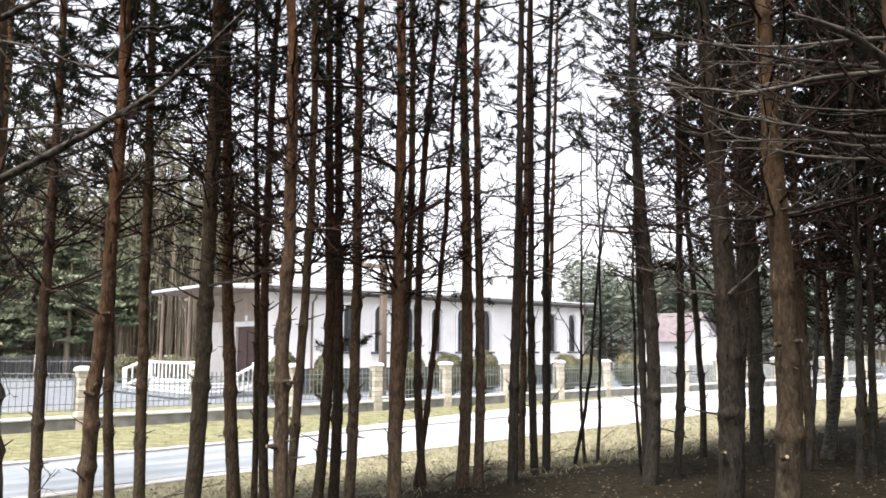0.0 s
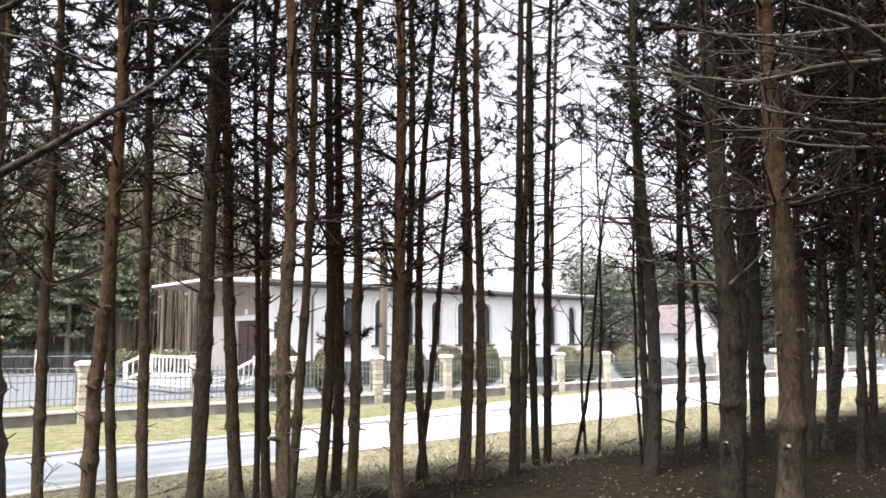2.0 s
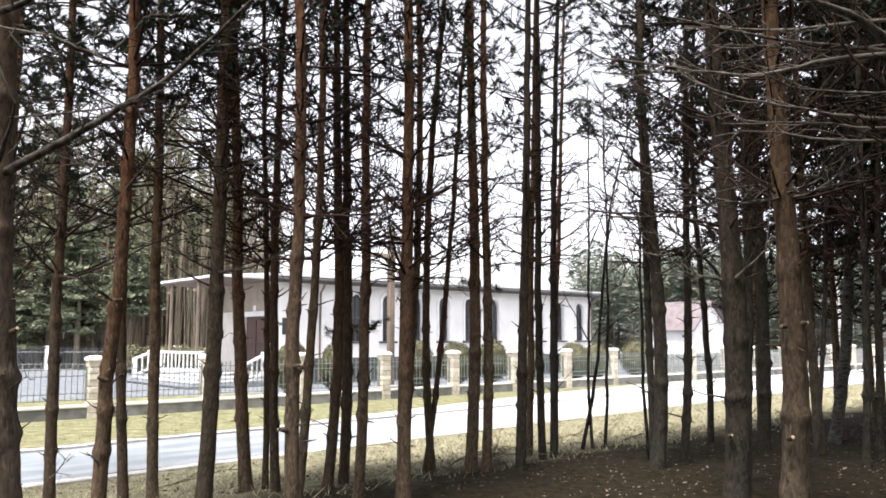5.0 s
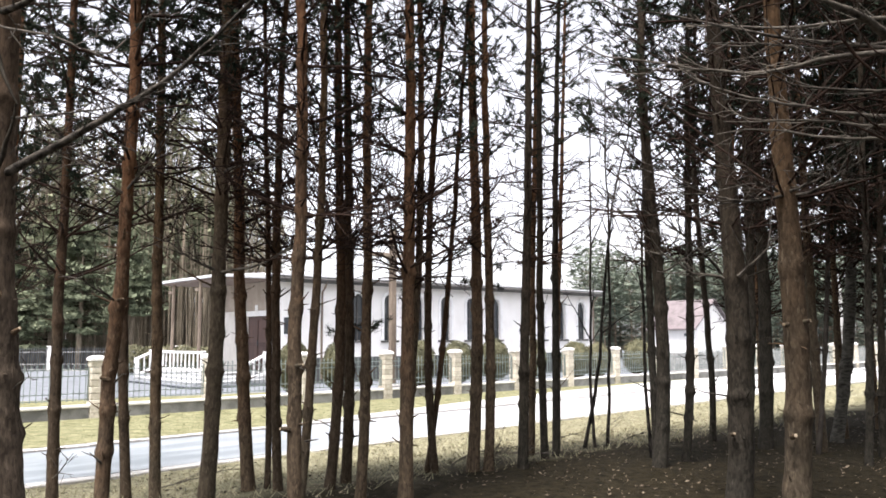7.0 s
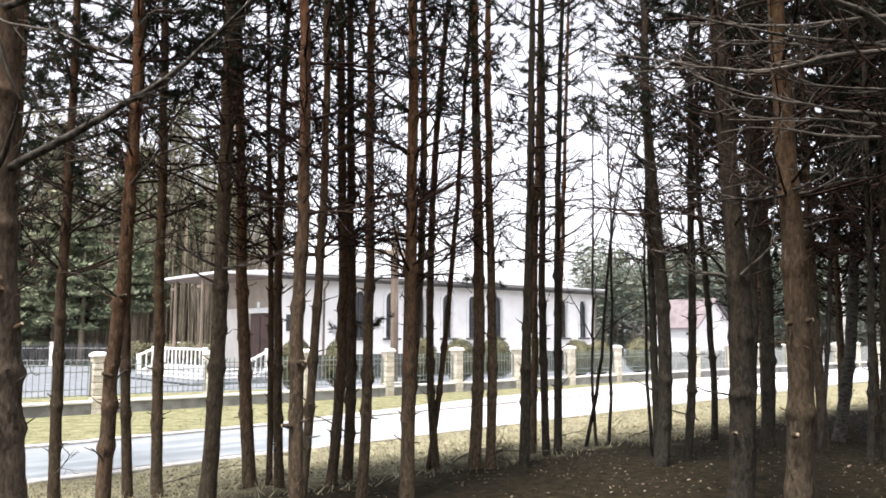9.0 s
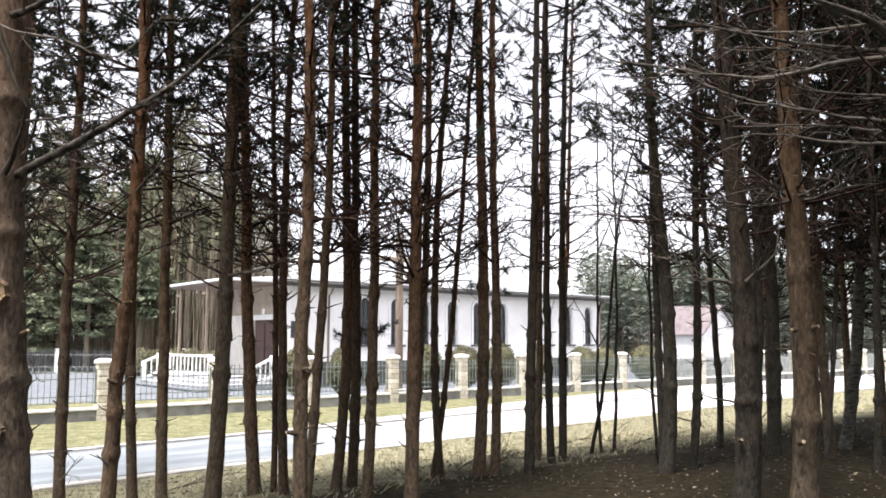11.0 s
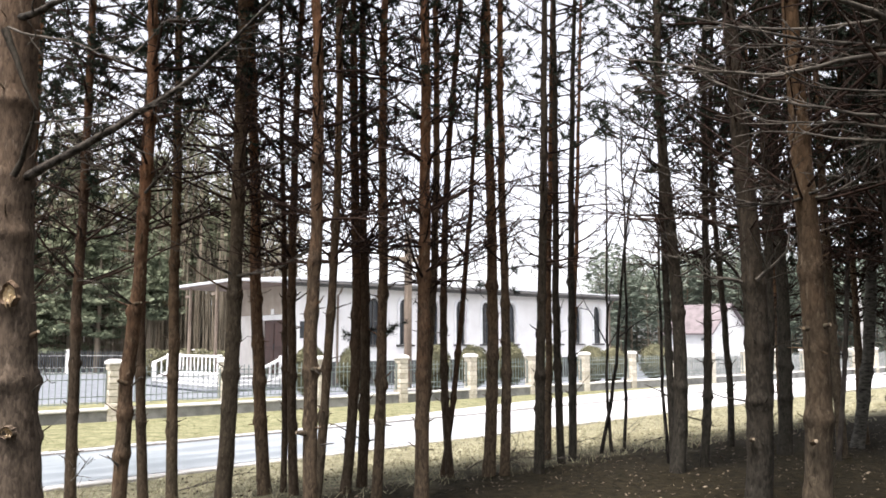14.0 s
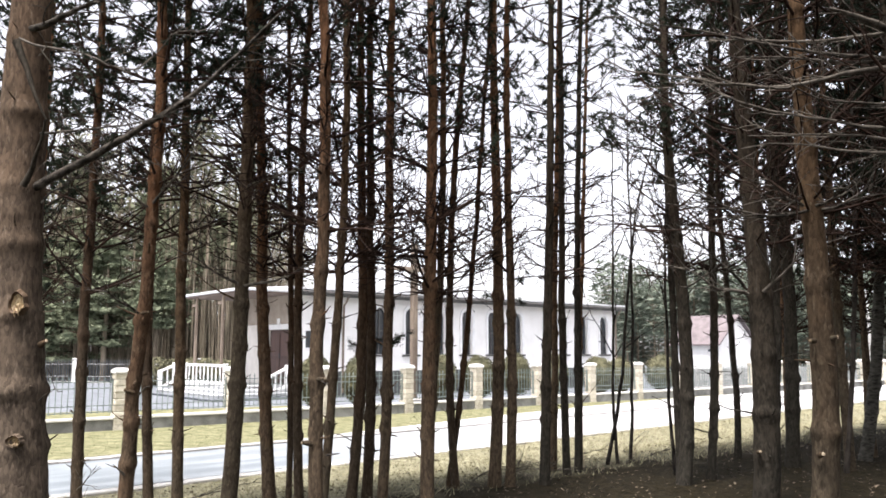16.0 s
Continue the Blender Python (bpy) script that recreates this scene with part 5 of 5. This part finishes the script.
def small_house():
    """A low white house with a red-brown roof beyond the church."""
    h = tagged(empty("small_house", pose(19.8, 60.0, 0, 0, 0, -50)), "small white rendered house with a red-brown gabled roof", "house")
    # x: ridge way, the gable that shows is at x = 0
    L, W, e, r = 3.8, 5.0, 2.75, 4.75
    bm = bmesh.new()
    prof = [(0, 0), (W, 0), (W, e), (W / 2, r), (0, e)]
    f0 = [bm.verts.new((0, y, z)) for y, z in prof]
    f1 = [bm.verts.new((-L, y, z)) for y, z in prof]
    bm.faces.new(f0)
    bm.faces.new(f1[::-1])
    for i in range(5):
        bm.faces.new((f0[i], f0[(i + 1) % 5], f1[(i + 1) % 5], f1[i]))
    bmesh.ops.recalc_face_normals(bm, faces=bm.faces)
    part("wall", bm, PLASTER, h)
    k = (r - e) / (W / 2)
    for s in (0, 1):
        bm = bmesh.new()
        q = []
        for x in (0.3, -L - 0.3):
            for y, z in ((-0.35, e - 0.35 * k), (W / 2, r)):
                for dz in (0.03, 0.15):
                    q.append(bm.verts.new((x, y if s == 0 else W - y, z + dz)))
        for f in ((0, 2, 6, 4), (1, 3, 7, 5), (0, 1, 3, 2), (4, 5, 7, 6), (0, 1, 5, 4), (2, 3, 7, 6)):
            bm.faces.new([q[i] for i in f])
        bmesh.ops.recalc_face_normals(bm, faces=bm.faces)
        part("roof", bm, RED_ROOF, h, "red-brown roof")
    part("lamp_arm", box(-0.75, -0.3, -0.3, -0.02, 2.05, 2.25, 0.02), DARK_IRON, h)
    win = part("window", box(-2.9, -2.1, -0.04, 0.02, 1.0, 1.6, 0.01), WHITE, h)
    part("pane", box(-2.83, -2.17, -0.05, -0.042, 1.05, 1.55), GLASS, win)


small_house()


def utility_pole(x, y, height):
    """A tapered concrete pole with a short arm and insulators."""
    p = tagged(empty("utility_pole", pose(x, y, 0, 0, 0, 20)), "pale tapered concrete utility pole beyond the road", "pole")
    V, Fc = tubes(np.array([[(0, 0, -0.2), (0, 0, height * 0.5), (0, 0, height)]]), np.array([[0.19, 0.16, 0.12]]), 8)
    quick_mesh("shaft", V, Fc, KERB, p)
    part("arm", box(-0.7, 0.7, -0.05, 0.05, height - 0.35, height - 0.24, 0.01), DARK_IRON, p)
    for x0 in (-0.6, 0.0, 0.6):
        V, Fc = tubes(np.array([[(x0, 0, height - 0.24), (x0, 0, height - 0.15), (x0, 0, height - 0.02)]]), np.array([[0.03, 0.05, 0.025]]), 8)
        quick_mesh("insulator", V, Fc, WHITE, p)


utility_pole(29.9, 58.0, 6.6)


# ---- far woods ----
def far_woods(name, spots, label, seed, low_crown, tall, brush=(), leaf=None):
    rg = np.random.default_rng(seed)
    woods = tagged(empty(name), label, "woods", kind="stuff")
    TP, TR, LV = [], [], []
    BP = []
    for x, y in spots:
        h = rg.uniform(0.7, 1.05) * tall
        lean = rg.normal(0, 0.02 * h, 2)
        s = np.linspace(0, 1, 5)
        TP.append(np.stack([x + lean[0] * s, y + lean[1] * s, h * s - 0.3], 1))
        TR.append(rg.uniform(0.06, 0.14) * (1 - 0.8 * s))
        nb = 26
        hb = rg.uniform(0.2, 1.0, nb)
        az = rg.uniform(0, 6.283, nb)
        bl = rg.uniform(0.8, 2.2, nb) * (1.15 - hb)* 1.3
        b0 = np.stack([x + lean[0] * hb, y + lean[1] * hb, h * hb], 1)
        b1 = b0 + np.stack([np.cos(az) * bl, np.sin(az) * bl, bl * rg.uniform(-0.1, 0.6, nb)], 1)
        BP.append(np.stack([b0, (b0 + b1) / 2 + rg.normal(0, 0.08, (nb, 3)), b1], 1))
        green = rg.uniform() < low_crown
        if green:
            n = 640
            hb = rg.uniform(0.12 if rg.uniform() < 0.5 else 0.4, 1.0, n)
            lo = hb.min()
            form = np.sqrt(np.maximum(0.05, 1 - ((hb - 0.35 * lo - 0.6) / 0.62) ** 2))  # rounded pine crown
            rad = form * rg.uniform(1.3, 2.3) * rg.uniform(0.1, 1.0, n) ** 0.6
            az = rg.uniform(0, 6.283, n)
            c = np.stack([x + lean[0] * hb + np.cos(az) * rad, y + lean[1] * hb + np.sin(az) * rad, h * hb + rg.normal(0, 0.2, n)], 1)
            a = rg.normal(0, 1, (n, 3)) * np.array([1, 1, 0.45])
            b = rg.normal(0, 1, (n, 3)) * np.array([1, 1, 0.45])
            s = rg.uniform(0.09, 0.26, (n, 1))
            LV.append(np.stack([c - a * s, c + b * s * 0.5, c + a * s, c - b * s * 0.5], 1).reshape(-1, 3))
    V, Fc = tubes(np.array(TP), np.array(TR), 6)
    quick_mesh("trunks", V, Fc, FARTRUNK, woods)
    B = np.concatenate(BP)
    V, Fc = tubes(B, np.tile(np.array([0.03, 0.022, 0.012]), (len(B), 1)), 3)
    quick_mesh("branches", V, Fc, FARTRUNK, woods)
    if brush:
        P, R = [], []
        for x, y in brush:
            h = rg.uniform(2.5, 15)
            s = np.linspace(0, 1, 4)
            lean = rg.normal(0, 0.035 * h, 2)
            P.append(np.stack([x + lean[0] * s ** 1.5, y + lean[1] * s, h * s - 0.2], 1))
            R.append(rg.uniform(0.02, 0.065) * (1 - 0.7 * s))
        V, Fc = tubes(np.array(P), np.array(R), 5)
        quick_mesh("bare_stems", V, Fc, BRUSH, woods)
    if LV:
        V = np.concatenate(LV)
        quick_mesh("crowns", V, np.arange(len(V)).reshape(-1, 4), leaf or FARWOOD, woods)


def spots_between(u0, u1, y0, y1, n, seed):
    rg = np.random.default_rng(seed)
    out = []
    for i in range(n):
        y = rg.uniform(y0, y1)
        out.append((rg.uniform(u0, u1) * y, y))
    return out


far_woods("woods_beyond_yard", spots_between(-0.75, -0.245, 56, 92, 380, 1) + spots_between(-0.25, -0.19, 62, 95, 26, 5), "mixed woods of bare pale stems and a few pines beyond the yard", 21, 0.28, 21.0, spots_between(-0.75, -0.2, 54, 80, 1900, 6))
far_woods("woods_beyond_house", spots_between(0.19, 0.9, 70, 100, 240, 2), "grey-green pine woods beyond the house and the road, haze in their colour", 22, 1.0, 10.8, leaf=GREENWOOD)


def bushy_pine(x, y, h, r, low, seed):
    """A broad pine with layered drooping boughs down to near the ground."""
    rg = np.random.default_rng(seed)
    tree = tagged(empty("bushy_pine", Matrix.Translation((x, y, 0))), "broad dark green pine with layered boughs before the woods", "tree", group="bushy pines beyond the yard")
    V, Fc = tubes(np.array([[(0, 0, -0.2), (0.05, 0, h * 0.5), (0, 0, h)]]), np.array([[0.2, 0.13, 0.03]]), 8)
    quick_mesh("trunk", V, Fc, FARTRUNK, tree)
    nb = 60
    hb = rg.uniform(low, h, nb)
    az = rg.uniform(0, 6.283, nb)
    ln = r * np.interp(hb, [low, low + (h - low) * 0.35, h], [0.8, 1.0, 0.15]) * rg.uniform(0.55, 1.15, nb)
    s = np.linspace(0, 1, 6)
    P = np.stack([np.cos(az)[:, None] * ln[:, None] * s, np.sin(az)[:, None] * ln[:, None] * s, hb[:, None] + ln[:, None] * (0.35 * s - 0.3 * s ** 2) * rg.uniform(-0.4, 1.2, nb)[:, None]], 2)
    for q in P:
        V, Fc = tubes(q[None], np.array([[0.05, 0.04, 0.032, 0.025, 0.018, 0.01]]), 4)
        quick_mesh("limb", V, Fc, TWIG, tree)
    per = 220
    i = np.repeat(np.arange(nb), per)
    f = rg.uniform(0.25, 1.05, nb * per)
    c = np.stack([np.cos(az[i]) * ln[i] * f, np.sin(az[i]) * ln[i] * f, np.interp(f, s, s)], 1)
    c[:, 2] = hb[i] + (P[i, 5, 2] - hb[i]) * f + np.abs(rg.normal(0, 0.16, nb * per)) - 0.05
    c[:, :2] += rg.normal(0, 0.3, (nb * per, 2)) * (0.5 + f * 0.7)[:, None]
    a = rg.normal(0, 1, (nb * per, 3)) * np.array([1, 1, 0.7])
    b = rg.normal(0, 1, (nb * per, 3))
    q = rg.uniform(0.05, 0.155, (nb * per, 1))
    L = np.stack([c - a * q, c + b * q * 0.35, c + a * q, c - b * q * 0.35], 1).reshape(-1, 3)
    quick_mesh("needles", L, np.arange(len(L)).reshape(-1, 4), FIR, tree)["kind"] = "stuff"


for i, (x, y, h, r, low) in enumerate(((-25.6, 54.5, 11.0, 3.4, 1.2), (-30.5, 56.5, 12.5, 3.6, 1.0), (-21.2, 58.5, 10.0, 2.6, 4.8), (-17.6, 61.0, 12.5, 2.4, 6.6), (-28.5, 60.5, 17.5, 4.2, 5.5), (-23.5, 63.0, 16.5, 3.2, 9.0), (-23.3, 53.4, 9.5, 2.8, 2.2), (-20.2, 54.2, 8.0, 2.0, 3.6), (-28.4, 53.2, 9.0, 3.0, 1.6))):
    bushy_pine(x, y, h, r, low, 80 + i)


def hedge(a, d, seed):
    """A low olive hedge bush behind the porch."""
    s = tagged(empty("hedge_bush", pose(a, d, 0)), "low olive-green hedge bush behind the church porch", "bush", group="hedge behind the porch")
    f = leaf_blob("foliage", 2600, (0.95, 0.8, 0.85), 0.06, SHRUB, s, seed)
    f.location = (0, 0, 0.82)
    V, Fc = tubes(np.array([[(0, 0, -0.05), (0.02, 0, 0.4), (0, 0, 0.8)]]), np.array([[0.05, 0.04, 0.03]]), 6)
    quick_mesh("stem", V, Fc, DARK_BARK, s)


for i in range(7):
    hedge(-17.4 + i * 0.95, 47.5 + 0.3 * math.sin(i * 2.3), 90 + i)


def board_fence():
    """A low fence of grey concrete boards between slim posts, inside the iron fence past the church."""
    f = tagged(empty("concrete_fence"), "low pale grey concrete board fence inside the yard", "fence")
    bd = bpy.data.meshes.new("board")
    bm = box(-1.0, 1.0, -0.03, 0.03, 0.006, 0.274, 0.012)
    bm.to_mesh(bd)
    bm.free()
    bd.materials.append(KERB)
    po = bpy.data.meshes.new("post")
    bm = box(-0.07, 0.07, -0.07, 0.07, -0.1, 1.2, 0.015)
    bm.to_mesh(po)
    bm.free()
    po.materials.append(KERB)
    for i in range(14):
        q = new("post", po)
        q.parent = f
        q.matrix_basis = on_road(35.0 + 2.16 * i, 24.6)
        for k in range(4):
            b = new("board", bd)
            b.parent = f
            b.matrix_basis = on_road(36.08 + 2.16 * i, 24.6, 0.02 + 0.28 * k)


board_fence()


# ---- forest floor and verge ----
def scatter(name, n, make, mat, label, cat, seed, a0, a1, d0, d1):
    """Many small pieces strewn over a stretch of ground, as one object."""
    rg = np.random.default_rng(seed)
    V, k = [], 0
    for _ in range(n):
        a, d = rg.uniform(a0, a1), rg.uniform(d0, d1)
        if near_edge(a) - 0.03 < d < near_edge(a) + ROAD_WIDE + 0.05 or (d > 16 and d < min(21.4, 17.4 + 0.2 * (a - 12))):
            continue
        p = ALONG * a + ACROSS * d
        V.append(make(rg) + np.array([p.x, p.y, ground_z(p.x, p.y)]))
        k = len(V[-1])
    V = np.concatenate(V)
    ob = quick_mesh(name, V, np.arange(len(V)).reshape(-1, k), mat)
    return tagged(ob, label, cat, kind="stuff")


def leaf_shape(rg):
    s, a = rg.uniform(0.01, 0.022) * (1.6 if rg.uniform() < 0.1 else 1), rg.uniform(0, 6.28)
    c, t = math.cos(a), math.sin(a)
    q = np.array([(-s, 0, 0), (0, -s * 0.5, rg.uniform(-0.3, 0.6) * s), (s, 0, rg.uniform(0, 0.6) * s), (0, s * 0.5, rg.uniform(0, 0.8) * s)])
    return q @ np.array([(c, t, 0), (-t, c, 0), (0, 0, 1)]) + np.array([0, 0, 0.012])


def blade_shape(rg):
    a, h = rg.uniform(0, 6.28), rg.uniform(0.02, 0.11) * (2.2 if rg.uniform() < 0.04 else 1)
    w, b = 0.006, rg.uniform(0.4, 2.2) * h
    c, t = math.cos(a), math.sin(a)
    g = rg.uniform(0, 6.28)
    return np.array([(-w * c, -w * t, -0.01), (w * c, w * t, -0.01), (b * math.cos(g), b * math.sin(g), h)])


def flat_blade(rg):
    return blade_shape(rg) * np.array([0.8, 0.8, 0.12]) + np.array([0, 0, 0.008])


def short_blade(rg):
    return blade_shape(rg) * np.array([1, 1, 0.5])


LITTER = material("brown_litter", (0.012, 0.0105, 0.007), (0.064, 0.054, 0.036), 3, (1, 1, 1), 0.9, 0.0, 40)
scatter("leaf_litter", 4200, leaf_shape, LEAF, "pale dry leaves and cone scales on the forest floor", "leaves", 31, -3, 16, 2.0, 8.2)
scatter("dry_grass_near", 42000, blade_shape, STRAW, "tangled dry straw-coloured grass on the near verge", "grass", 32, -4, 34, 7.7, 15.0)
scatter("sparse_grass", 1500, blade_shape, STRAW, "sparse dry grass between the pines", "grass", 33, -2, 16, 6.6, 7.8)


scatter("verge_litter", 12000, leaf_shape, TWIG, "dark brown leaf litter among the verge grass", "leaves", 35, -4, 22, 7.6, 13.6)
scatter("needle_litter", 15000, flat_blade, LITTER, "brown needles and bits of bark on the forest floor", "litter", 36, -3, 14, 3.0, 8.4)


def verge_grass():
    ob = scatter("mown_grass", 11000, short_blade, GRASS, "short yellow-green grass before the fence", "grass", 34, -2, 26, 16.1, 21.5)
    ob.location.z = 0.035


verge_grass()


def fallen_branch(a, d, turn, length, seed, lift=0.05):
    """A dead branch with twigs that lies on the ground."""
    rg = np.random.default_rng(seed)
    p = ALONG * a + ACROSS * d
    z = ground_z(p.x, p.y)
    f = tagged(empty("fallen_branch", pose(p.x, p.y, z, 0, 0, turn)), "dead grey fallen branch lying in the grass", "branch", group="fallen branches")
    bough(f, (p.x - length / 2, p.y, z + 0.01), (p.x + length / 2, p.y, z + lift + 0.15 * length), 0.05, 0.009, 8, seed, 0.3, "stick")


for i, (px, py, turn, ln) in enumerate(((0.6, 9.9, 25, 0.8), (0.9, 9.7, -30, 0.6), (0.7, 9.6, 60, 0.6), (0.9, 10.2, 40, 0.7), (3.2, 12.0, 15, 0.8), (2.0, 11.4, -20, 0.9), (-2.6, 9.3, 5, 1.0))):
    fallen_branch(0.770 * px + 0.638 * py, -0.638 * px + 0.770 * py, turn, ln, 60 + i)
